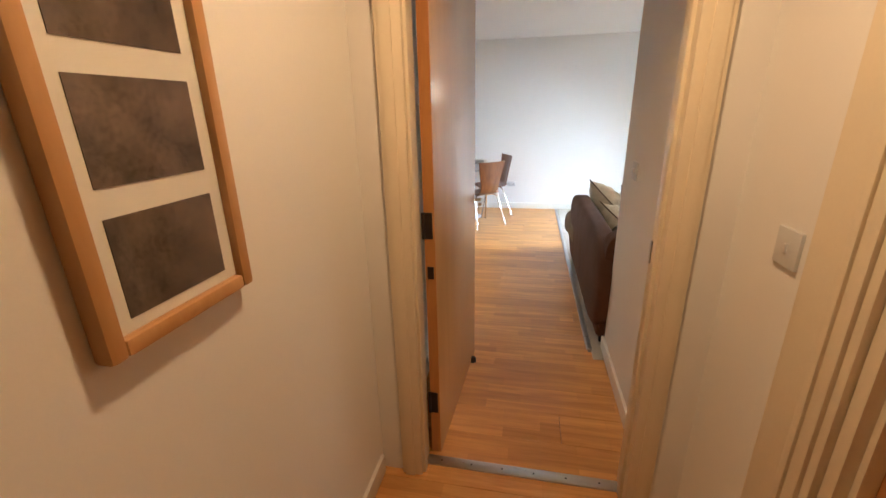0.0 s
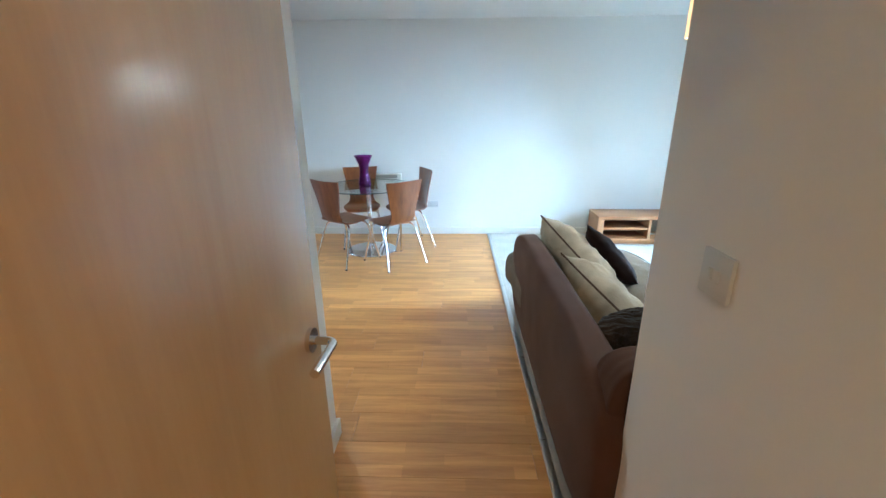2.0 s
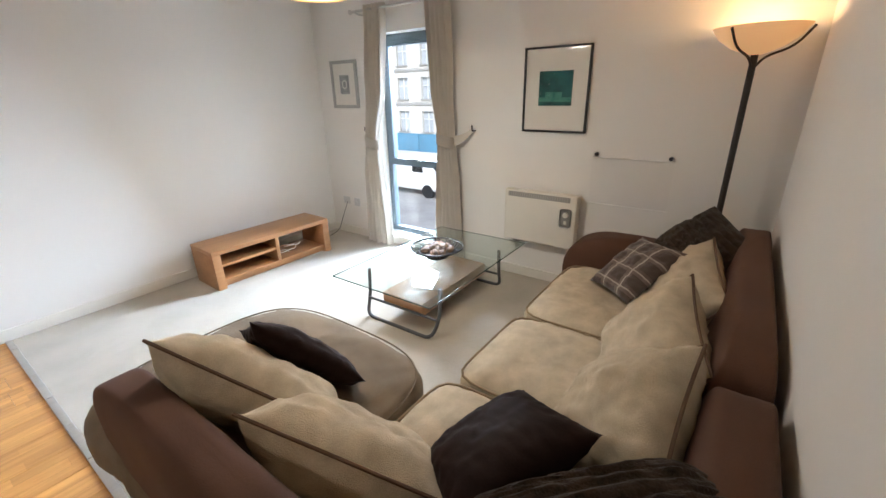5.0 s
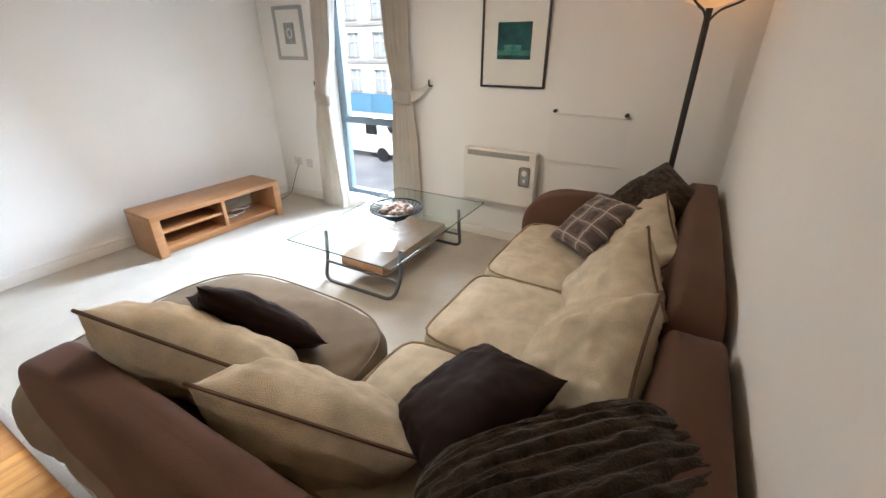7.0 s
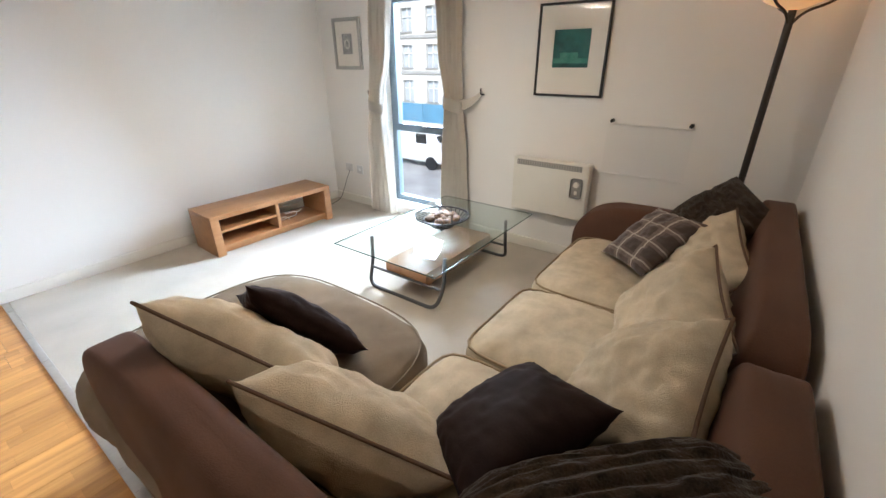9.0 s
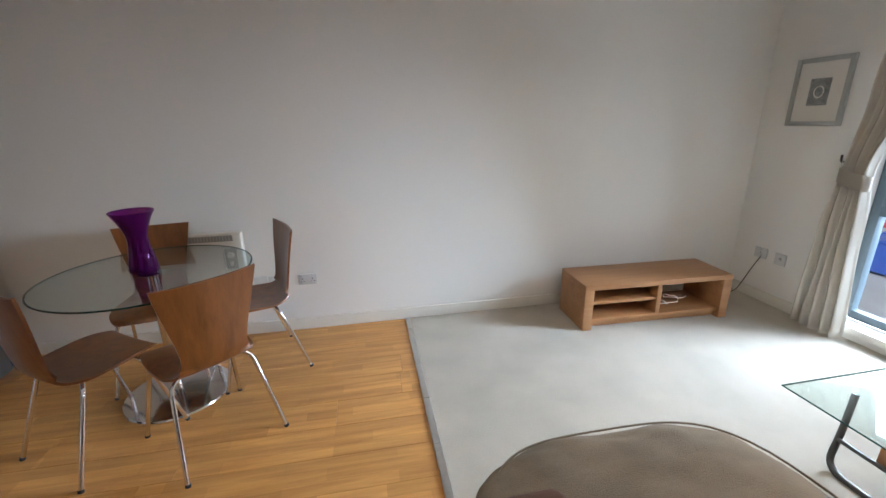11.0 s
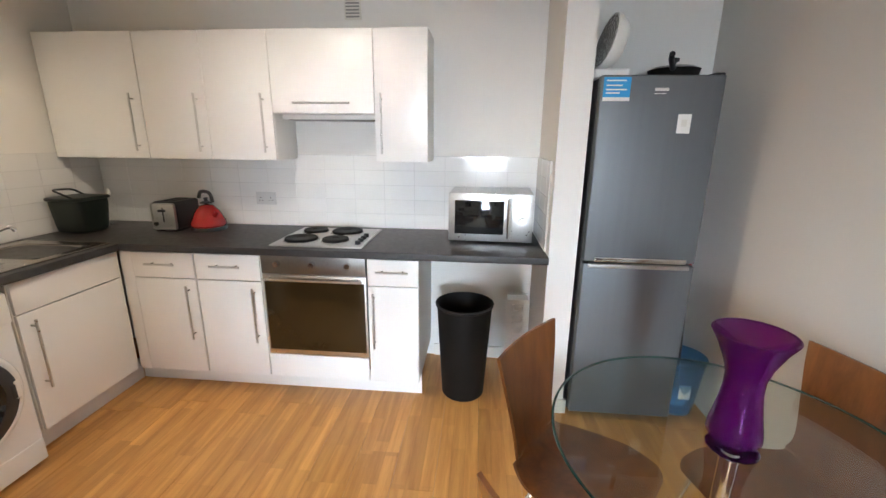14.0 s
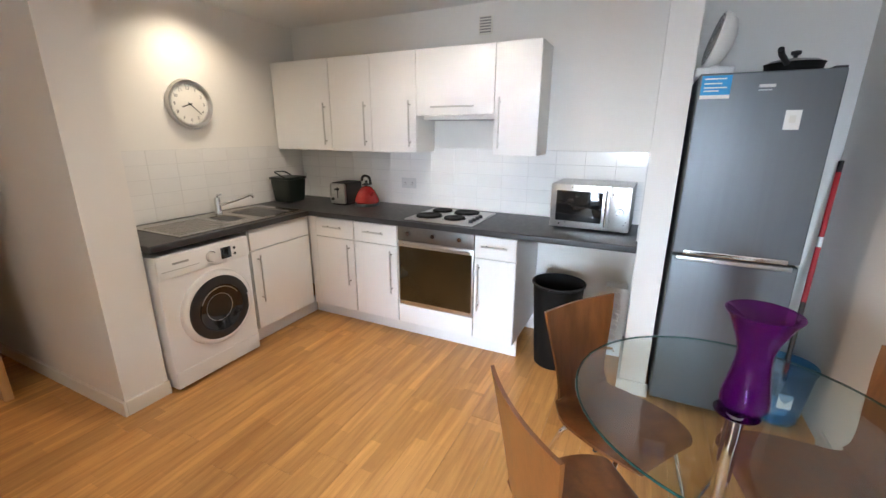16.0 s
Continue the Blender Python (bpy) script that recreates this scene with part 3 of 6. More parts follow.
for x0, x1 in ((-0.0, 0.055), (0.905, 0.955)):
    setting("trim", box(x0, 1.82, 0, x1, 1.838, 2.1, 0.004), ARCH, "cream gloss surround on the room side", "door frame")
strip = thing("threshold_strip", "aluminium threshold strip with screws", "threshold strip", (0.48, 1.79, 0), kind="structure")
part("plate", box(0.087, 1.762, -0.004, 0.873, 1.812, 0.007, 0.003), STEEL, strip)
for i in range(6):
    part("screw", rod((0.15 + i * 0.13, 1.787, 0.006), (0.15 + i * 0.13, 1.787, 0.0085), 0.004, seg=10), BLACK, strip)

# side door in the hall
t = thing("architrave", "cream gloss moulded door surround", "door frame", (HALL_R, 0.45, 0), kind="structure")
for y0, y1 in ((1.17, 1.36), (0.11, 0.30)):
    bm = box(HALL_R - 0.02, y0, 0, HALL_R, y1, 2.1, 0.006)
    box(HALL_R - 0.030, y0 + 0.02, 0, HALL_R - 0.019, y0 + 0.05, 2.1, 0.003, bm=bm)
    box(HALL_R - 0.028, y0 + 0.065, 0, HALL_R - 0.019, y0 + 0.085, 2.1, 0.003, bm=bm)
    part("side_moulding", bm, ARCH, t)
part("jamb", box(HALL_R - 0.004, 1.14, 0, HALL_R + 0.12, 1.17, 2.03, 0.002), ARCH, t)
part("stop", box(HALL_R + 0.02, 1.125, 0, HALL_R + 0.05, 1.14, 2.03, 0.002), ARCH, t)
side_door = thing("door_2", "closed beech-veneered internal door", "door", (HALL_R + 0.08, 0.45, 0), kind="structure")
part("leaf", box(HALL_R + 0.05, 0.30, 0.005, HALL_R + 0.09, 1.14, 2.02, 0.002), DOOREDGE, side_door)


# ---- living-room door ----
def lever(parent, at, along, out, name="door_handle"):
    a, o = Vector(along).normalized(), Vector(out).normalized()
    p = Vector(at)
    rose = rod(p, p + o * 0.009, 0.026, seg=28)
    h = part(name, rose, CHROME, parent, "satin chrome lever handle")
    part("lever", tube(bend([p + o * 0.008, p + o * 0.055, p + o * 0.055 + a * 0.115], 0.018), 0.0095, 14), CHROME, h)


hinge, tip = Vector((0.096, 1.835, 0)), Vector((0.138, 2.66, 0))
along = (tip - hinge).normalized()
facing = Vector((along.y, -along.x, 0))
DM = Matrix.Translation(hinge) @ Matrix((along, -facing, Vector((0, 0, 1)))).transposed().to_4x4()
door = thing("door_1", "beech-veneered door standing open into the room", "door", hinge, kind="structure")
L = (tip - hinge).length
part("leaf", box(0.003, -0.042, 0.006, L, 0.0, 2.005, 0.002, m=DM), DOORWOOD, door)
part("edge_lipping", box(-0.002, -0.041, 0.008, 0.0025, -0.001, 2.003, m=DM), DOOREDGE, door, "orange-stained lipping on the hinge edge")
for z in (0.22, 1.00, 1.78):
    h = part("hinge", box(-0.005, -0.034, z, -0.0015, -0.001, z + 0.10, m=DM), BRONZE, door, "dull steel butt hinge")
    part("knuckle", rod(DM @ Vector((-0.008, 0.0, z)), DM @ Vector((-0.008, 0.0, z + 0.10)), 0.006, seg=12), BRONZE, h)
part("door_closer", box(-0.006, -0.034, 0.84, -0.0015, -0.010, 0.89, m=DM), BRONZE, door, "concealed closer plate")
lever(door, DM @ Vector((L - 0.055, -0.042, 0.99)), -along, facing)
lever(door, DM @ Vector((L - 0.055, 0.0, 0.99)), -along, -facing)
stop = thing("door_stop", "small brown rubber door stop on the floor", "door stop", (0.160, 2.535, 0))
part("foot", lathe([(0, 0.03), (0.014, 0.03), (0.019, 0.022), (0.021, 0.0)], (0.182, 2.56, 0), 20), BRONZE, stop)


# ---- switches and sockets ----
# a step below white: the plates' shade is put into this grey
PLATE = mat("switch_plastic", (0.62, 0.62, 0.61), 0.35, var=0.04)


def plate(name, label, at, right, w, h, rockers=0, sockets=0, material=PLATE, knob=None):
    t = thing(name, label, name.replace("_", " "), at)
    r = Vector(right)
    up = Vector((0, 0, 1))
    m = face_matrix(at, r, up)
    part("faceplate", box(-w / 2, -h / 2, 0.0, w / 2, h / 2, 0.009, 0.003, m=m), material, t)
    for i in range(rockers):
        x = (i - (rockers - 1) / 2) * 0.022
        part("rocker", box(x - 0.0055, -0.011, 0.008, x + 0.0055, 0.011, 0.0135, 0.0015, m=m @ Matrix.Rotation(radians(4), 4, "X")), material, t)
    for i in range(sockets):
        x = (i - (sockets - 1) / 2) * 0.068
        for dx, dy, a, b in ((0, 0.004, 0.003, 0.004), (-0.011, -0.014, 0.0035, 0.002), (0.011, -0.014, 0.0035, 0.002)):
            part("socket_hole", box(x + dx - a, dy - b, 0.0085, x + dx + a, dy + b, 0.0096, m=m), BLACKMATT, t)
        part("rocker", box(x - 0.005, 0.018, 0.008, x + 0.005, 0.032, 0.0125, 0.0012, m=m), material, t)
    if knob:
        part("knob", rod(m @ Vector((0, 0, 0.008)), m @ Vector((0, 0, 0.02)), 0.012, 0.010, 18), material, t)
    return t


plate("light_switch", "white single light switch on the hall wall", (HALL_R, 1.45, 1.135), (0, -1, 0), 0.088, 0.088, rockers=1)
plate("light_switch", "white double light switch on the passage wall", (0.975, 2.576, 1.152), (0, -1, 0), 0.088, 0.088, rockers=2)
plate("power_socket", "white double power socket low on the wall", (0.212, FAR_Y, 0.372), (1, 0, 0), 0.125, 0.075, sockets=2)
plate("power_socket", "white double power socket low on the wall", (0.022, FAR_Y, 0.374), (1, 0, 0), 0.125, 0.075, sockets=2)
plate("fused_spur", "white fused spur beside the sockets", (-0.09, FAR_Y, 0.374), (1, 0, 0), 0.085, 0.085, rockers=1)
plate("power_socket", "white power socket in the corner by the window", (FLOOR_X1, 6.49, 0.375), (0, -1, 0), 0.10, 0.08, sockets=1)
plate("aerial_socket", "white aerial socket in the corner", (FLOOR_X1, 6.33, 0.37), (0, -1, 0), 0.085, 0.085, knob=True)
plate("power_socket", "white double power socket on the kitchen tiles", (-2.082, 4.02, 1.09), (0, 1, 0), 0.135, 0.085, sockets=2)


# ---- window ----
win = thing("window_1", "tall grey aluminium window with a low transom", "window", (3.80, 5.57, 0.075), kind="structure")
y0, y1, z0, z1 = WIN
FX0, FX1 = 3.775, 3.835
frame_part = part("window_frame", box(FX0, y0, z0 + 0.02, FX1, y0 + 0.055, z1, 0.004), ALU, win)
part("window_frame", box(FX0, y1 - 0.055, z0 + 0.02, FX1, y1, z1, 0.004), ALU, win)
part("window_frame", box(FX0, y0 + 0.055, z1 - 0.06, FX1, y1 - 0.055, z1, 0.004), ALU, win)
part("window_frame", box(FX0, y0 + 0.055, z0 + 0.02, FX1, y1 - 0.055, z0 + 0.075, 0.004), ALU, win)
part("transom", box(FX0 - 0.006, y0 + 0.055, 0.79, FX1, y1 - 0.055, 0.855, 0.004), ALU, win)
part("sash", box(FX0 - 0.012, y0 + 0.055, 1.85, FX1 - 0.01, y1 - 0.055, 1.885, 0.004), ALU, win)
part("sash", box(FX0 - 0.012, y0 + 0.055, 0.855, FX1 - 0.01, y0 + 0.095, 1.85, 0.004), ALU, win)
part("sash", box(FX0 - 0.012, y1 - 0.095, 0.855, FX1 - 0.01, y1 - 0.055, 1.85, 0.004), ALU, win)
lvr = part("window_handle", box(FX0 - 0.035, 5.52, 0.845, FX0 - 0.006, 5.56, 0.865, 0.004), STEEL, win, "steel espagnolette handle")
part("lever", tube([(FX0 - 0.028, 5.54, 0.86), (FX0 - 0.032, 5.60, 0.868), (FX0 - 0.03, 5.65, 0.862)], 0.007), STEEL, lvr)
for a, b in ((z0 + 0.075, 0.79), (0.855, 1.885)):
    g = part("pane", box(3.803, y0 + 0.055, a, 3.811, y1 - 0.055, b), PANE, win)
    g.visible_shadow = False
part("window_sill", box(3.636, y0 + 0.002, z0 - 0.03, FX0, y1 - 0.002, z0 + 0.018, 0.005), TRIM, win)

# curtain rail
rail = thing("curtain_rail", "brushed steel curtain pole with ball ends", "curtain rail", (3.565, 5.5, 2.12))
part("pole", rod((3.565, 4.90, 2.12), (3.565, 6.08, 2.12), 0.011), STEEL, rail)
for y in (4.885, 6.095):
    part("finial", lathe([(0, -0.022), (0.012, -0.018), (0.02, 0), (0.012, 0.018), (0, 0.022)], (3.565, y, 2.12), 18), STEEL, rail)
for y in (4.96, 6.03):
    part("bracket", tube([(3.65, y, 2.10), (3.60, y, 2.10), (3.565, y, 2.112)], 0.008), STEEL, rail)


def curtain(rows, folds, label, at):
    """rows: (height, near edge, far edge, depth of the folds, forward)."""
    t = thing("curtain", label, "curtain", at, group="curtains at the window")
    out = bmesh.new()
    n, levels = folds * 12, 44
    rings = []
    zs = [r[0] for r in rows]
    for k in range(levels + 1):
        z = zs[0] + (zs[-1] - zs[0]) * k / levels
        j = next(i for i in range(len(rows) - 1) if min(zs[i], zs[i + 1]) - 1e-6 <= z <= max(zs[i], zs[i + 1]) + 1e-6)
        s = (z - zs[j]) / (zs[j + 1] - zs[j])
        s = s * s * (3 - 2 * s)
        a, b, amp, fwd = (rows[j][q] + (rows[j + 1][q] - rows[j][q]) * s for q in (1, 2, 3, 4))
        front, back = [], []
        for i in range(n + 1):
            u = i / n
            wob = 0.25 * math.sin(u * 9 + z * 4) * amp
            x = 3.565 - fwd + amp * math.cos(u * folds * 2 * math.pi) + wob
            y = a + (b - a) * u + 0.004 * math.sin(z * 6 + u * 12)
            front.append((x - 0.003, y, z))
            back.append((x + 0.003, y, z))
        rings.append([out.verts.new(p) for p in front + back[::-1]])
    m = len(rings[0])
    for p, q in zip(rings, rings[1:]):
        for i in range(m):
            out.faces.new((p[i], p[(i + 1) % m], q[(i + 1) % m], q[i]))
    cloth = part("cloth", out, CURTAIN, t, smooth=70)
    return t


cl = curtain([(2.155, 5.70, 5.93, 0.022, 0.0), (1.5, 5.76, 5.985, 0.026, 0.0), (1.05, 5.86, 6.03, 0.022, 0.0), (0.7, 5.84, 6.07, 0.026, 0.0), (0.015, 5.79, 6.12, 0.030, 0.0)], 5,
             "cream lined curtain tied back beside the window", (3.56, 5.9, 0))
cr = curtain([(2.155, 5.05, 5.28, 0.022, 0.0), (1.5, 5.03, 5.24, 0.026, 0.0), (1.08, 5.01, 5.18, 0.024, 0.0), (0.7, 4.98, 5.20, 0.028, 0.0), (0.015, 4.94, 5.24, 0.030, 0.0)], 5,
             "cream lined curtain tied back beside the window", (3.56, 5.1, 0))


def tieback(t, y0, y1, yh, z, zh):
    ring = []
    for i in range(40):
        a = i / 40 * 2 * math.pi
        ring.append(Vector((3.565 + 0.045 * math.cos(a), (y0 + y1) / 2 + (y1 - y0) / 2 * 1.08 * math.sin(a), z + 0.02 * math.sin(a))))
    out = bmesh.new()
    loops = [[out.verts.new(p + Vector((0, 0, dz))) for p in ring] for dz in (-0.045, -0.02, 0.02, 0.045)]
    for p, q in zip(loops, loops[1:]):
        for i in range(40):
            out.faces.new((p[i], p[(i + 1) % 40], q[(i + 1) % 40], q[i]))
    bmesh.ops.solidify(out, geom=out.faces, thickness=0.006)
    band = part("tie_band", out, CURTAIN, t, "cream tie-back band", smooth=70)
    ye = y0 if yh < y0 else y1
    s = 1 if yh > ye else -1
    out = bmesh.new()
    rows = []
    for i in range(9):
        u = i / 8
        y, zz, h = ye - s * 0.02 + (yh - ye + s * 0.02) * u, z + (zh - z) * u * u, 0.045 - 0.028 * u
        rows.append([out.verts.new((3.55 + 0.06 * u + 0.006 * k, y, zz + d * h)) for d, k in ((-1, 0), (1, 0), (1, 1), (-1, 1))])
    for p, q in zip(rows, rows[1:]):
        for i in range(4):
            out.faces.new((p[i], p[(i + 1) % 4], q[(i + 1) % 4], q[i]))
    part("tie_tail", out, CURTAIN, t, smooth=60)
    hook = part("hook", tube(bend([(3.65, yh, zh - 0.01), (3.60, yh, zh - 0.01), (3.60, yh, zh + 0.035)], 0.02), 0.006), BRONZE, t, "dark metal tie-back hook")


tieback(cl, 5.86, 6.03, 6.07, 1.02, 1.12)
tieback(cr, 5.01, 5.18, 4.86, 1.08, 1.17)
for t, a, b in ((cl, 5.70, 5.93), (cr, 5.05, 5.28)):
    for i in range(5):
        y = a + (b - a) * (i + 0.5) / 5
        part("eyelet", tube([(3.565 + 0.02 * math.cos(k * math.pi / 9), y, 2.12 + 0.02 * math.sin(k * math.pi / 9)) for k in range(18)], 0.004, 8, closed=True), STEEL, t)


# ---- outside ----
setting("ground", box(4.2, -80, -3.6, 160, 100, -3.4), ASPHALT, "pale paved street far below the window", "ground")
blk = thing("apartment_building", "pale buff apartment block across the street", "building", (34, 20, -3.4))
STOREYS = (-2.3, 0.7, 3.7, 6.7, 9.7, 12.7)
BAYS = [-16 + 2.9 * i for i in range(26)]
part("wall", wall_with_hole("y", 33.0, 33.5, -20, 62, -3.4, 16, [(y, y + 1.3, z, z + 1.9) for y in BAYS for z in STOREYS]), BRICKWALL, blk)
part("roof", box(32.8, -20.2, 16, 42, 62.2, 16.4), CONCRETE, blk)
for z in STOREYS:
    part("string_course", box(32.88, -20, z - 0.55, 33.0, 62, z - 0.30), CONCRETE, blk)
for y in BAYS:
    if 5 < y < 46:
        for z in STOREYS:
            w = part("window", box(33.26, y, z, 33.34, y + 1.3, z + 1.9), FARPANE, blk)
            part("frame", box(33.16, y + 0.61, z, 33.26, y + 0.69, z + 1.9), WHITEMATT, w)
            part("frame", box(33.16, y, z + 1.15, 33.26, y + 1.3, z + 1.22), WHITEMATT, w)
            part("sill", box(32.86, y - 0.08, z - 0.1, 33.26, y + 1.38, z), CONCRETE, w)
hoard = thing("hoarding", "blue site hoarding along the street", "fence", (24, 18, -3.4))
for i in range(14):
    part("board", box(24.9, 6 + i * 2.4, -3.4, 25.0, 8.37 + i * 2.4, -1.5, 0.01), HOARD, hoard)
skip = thing("waste_skip", "blue steel skip standing in the street", "skip", (16.6, 13.1, -3.4))
bm = box(15.9, 12.2, -3.3, 17.3, 14.0, -2.35)
for v in bm.verts:
    if v.co.z < -3:
        v.co.y += 0.35 if v.co.y < 13 else -0.35
part("body", bm, SKIPBLUE, skip)
part("rim", tube([(15.9, 12.2, -2.35), (17.3, 12.2, -2.35), (17.3, 14.0, -2.35), (15.9, 14.0, -2.35)], 0.06, 8, closed=True), SKIPBLUE, skip)
for y in (12.75, 13.45):
    part("skid", box(15.95, y - 0.06, -3.4, 17.25, y + 0.06, -3.3), BLACK, skip)
for i in range(4):
    bar = thing("barrier", "red and white plastic street barrier", "barrier", (19.8, 13.6 + i * 1.7, -3.4), group="street barriers")
    y = 13.6 + i * 1.7
    part("board", box(19.75, y - 0.8, -2.75, 19.85, y + 0.8, -2.45, 0.02), REDPL if i % 2 else WHITE, bar)
    part("rail", box(19.75, y - 0.8, -3.15, 19.85, y + 0.8, -3.0, 0.02), WHITE, bar)
    for e in (-0.7, 0.7):
        part("post", box(19.6, y + e - 0.05, -3.4, 20.0, y + e + 0.05, -2.44, 0.02), WHITE, bar)
van = thing("van", "white panel van parked by the kerb", "van", (16.9, 15.8, -3.4))
bm = box(16.0, 14.3, -3.1, 17.8, 18.4, -1.5, 0.22, 4)
for v in bm.verts:
    if v.co.y < 15.2 and v.co.z > -2.3:
        v.co.y += 0.9 * (v.co.z + 2.3) / 0.8
part("body", bm, WHITE, van)
part("windscreen", box(16.15, 14.86, -2.2, 17.65, 14.9, -1.72, 0.01, m=Matrix.Translation((0, 14.88, -1.95)) @ Matrix.Rotation(radians(-42), 4, "X") @ Matrix.Translation((0, -14.93, 1.95))), BLACKGLASS, van)
part("side_window", box(15.98, 15.35, -2.2, 16.01, 16.0, -1.75, 0.01), BLACKGLASS, van)
for y in (15.1, 17.6):
    for x in (15.97, 17.63):
        part("wheel", rod((x, y, -3.08), (x + 0.2, y, -3.08), 0.32, seg=24), BLACK, van)


# ---- sofa ----
sofa = thing("corner_sofa", "brown suede corner sofa with beige chenille seats and chaise", "sofa", (1.0, 3.0, 0))


def cushion_on(name, parent, w, h, d, at, normal, up, material, label="", seed=0.0, piping=PIPING, wrinkle=0.010, spin=0.0, ribs=0.0, rounding=0.3, n=44):
    nn = Vector(normal).normalized()
    u = Vector(up)
    u = (u - nn * u.dot(nn)).normalized()
    r = u.cross(nn)
    m = Matrix.Translation(Vector(at) - base_of(parent)) @ Matrix((r, u, nn)).transposed().to_4x4() @ Matrix.Rotation(radians(spin), 4, "Z")
    bm, seam = pillow(w, h, d, Matrix(), n=n, seed=seed, wrinkle=wrinkle, ribs=ribs, rounding=rounding)
    body = part(name, bm, material, parent, label, smooth=80, keep=True)
    body.matrix_basis = m
    if piping:
        part("piping", tube(seam, 0.0055, 7, closed=True), piping, body, keep=True)
    return body


def leaning(p, q, normal, h, d, seed, parent=None, material=None, label="beige piped back cushion", name="back_cushion", back=0.0, **kw):
    """A cushion hung from its upper edge, which runs from p to q with the face towards normal."""
    p, q, nn = Vector(p), Vector(q), Vector(normal)
    r = (q - p).normalized()
    nn = (nn - r * nn.dot(r)).normalized()
    u = nn.cross(r)
    return cushion_on(name, parent, (q - p).length * 1.04, h, d, (p + q) / 2 - u * h / 2 - nn * back, nn, u, material, label, seed, **kw)


# frame and backs
part("base", box(0.93, 2.88, 0.05, 3.42, 3.70, 0.26, 0.03, 3), LEATHER, sofa)
part("base", box(0.93, 3.70, 0.05, 1.72, 4.66, 0.25, 0.05, 4), LEATHER, sofa)
def tapered(bm, axis, face):
    """Thins a back panel towards its top."""
    for v in bm.verts:
        k = 1 - 0.42 * max(0.0, v.co.z - 0.25) / 0.48
        v.co[axis] = face + (v.co[axis] - face) * k
    return bm


part("backrest", tapered(softbox((1.01, 3.745, 0.372), (0.25, 1.85, 0.645), 9, 4.2, 30, wrinkle=0.006), 0, 0.885), LEATHER, sofa, "brown suede back panel")
part("backrest", tapered(softbox((1.41, 2.985, 0.40), (0.955, 0.25, 0.72), 22, 7, 26, wrinkle=0.005), 1, 2.857), LEATHER, sofa, "brown suede back panel")
part("backrest", tapered(softbox((2.645, 2.985, 0.41), (1.51, 0.25, 0.75), 20, 7, 28, wrinkle=0.005), 1, 2.857), LEATHER, sofa, "brown suede back panel")
part("arm", softbox((3.27, 3.36, 0.335), (0.31, 1.06, 0.57), 7, 3.2, 24, wrinkle=0.005), LEATHER, sofa, "rounded brown suede arm")
for x, y in ((0.98, 2.92), (3.36, 2.92), (3.36, 3.78), (1.0, 4.55), (1.66, 4.55)):
    part("foot", rod((x, y, 0), (x, y, 0.055), 0.022, 0.028, 14), BLACKMATT, sofa)
# seats
def seat(centre, size, material, plan=9, side=5, crown=0.015, name="seat_cushion", sag=0.0):
    bm = softbox(centre, size, plan, side, 40, crown=crown, wrinkle=0.020, sag=sag)
    for v in bm.verts:
        if name == "chaise_cushion" and v.co.x < 1.1:
            v.co.x -= 0.035 * min(1.0, max(0.0, (v.co.y - 4.52) / 0.14)) * min(1.0, (1.1 - v.co.x) / 0.15)
    s = part(name, bm, material, sofa, "", smooth=80)
    hx, hy = size[0] / 2, size[1] / 2
    ring = []
    for i in range(72):
        a = i / 72 * 2 * math.pi
        c, d = math.cos(a), math.sin(a)
        k = (abs(c) ** plan + abs(d) ** plan) ** (-1 / plan)
        ring.append((centre[0] + hx * c * k * 0.972, centre[1] + hy * d * k * 0.972, centre[2] + size[2] * 0.37))
    part("piping", tube(ring, 0.005 if material is BEIGE else 0.0035, 7, closed=True), PIPE_SOFT if material is BEIGE else TAUPE, s)
    return s


seat((1.45, 3.42, 0.345), (0.66, 0.86, 0.21), BEIGE, sag=0.012)
seat((2.07, 3.40, 0.350), (0.58, 0.84, 0.22), BEIGE, sag=0.015)
seat((2.74, 3.40, 0.350), (0.76, 0.84, 0.22), BEIGE, sag=0.015)
seat((1.355, 4.40, 0.335), (0.96, 1.10, 0.26), TAUPE, plan=3.6, side=4.5, crown=0.03, name="chaise_cushion")
# back cushions
leaning((1.28, 3.84, 0.605), (1.035, 4.34, 0.845), (0.80, 0.15, 0.58), 0.46, 0.25, 1.3, sofa, BEIGE, back=0.03, wrinkle=0.018, rounding=0.12)
leaning((1.29, 3.46, 0.570), (1.085, 4.00, 0.720), (0.80, 0.15, 0.58), 0.47, 0.26, 2.7, sofa, BEIGE, back=0.03, wrinkle=0.018, rounding=0.12)
leaning((1.93, 3.03, 0.795), (1.49, 3.05, 0.640), (-0.15, 0.72, 0.66), 0.47, 0.26, 3.9, sofa, BEIGE, wrinkle=0.017, rounding=0.2)
leaning((2.40, 3.12, 0.805), (1.92, 3.00, 0.700), (-0.25, 0.78, 0.57), 0.46, 0.24, 5.1, sofa, BEIGE, wrinkle=0.017, rounding=0.12)
leaning((2.91, 3.09, 0.805), (2.45, 2.98, 0.690), (-0.25, 0.80, 0.54), 0.44, 0.23, 6.4, sofa, BEIGE, wrinkle=0.018, rounding=0.12)
# scatter cushions
def scatter(label, *args, **kw):
    w, h, d, at, normal, up, material = args
    t = thing("scatter_cushion", label, "cushion", at, group="scatter cushions on the sofa")
    cushion_on("cover", t, w, h, d, at, normal, up, material, **kw)
    return t


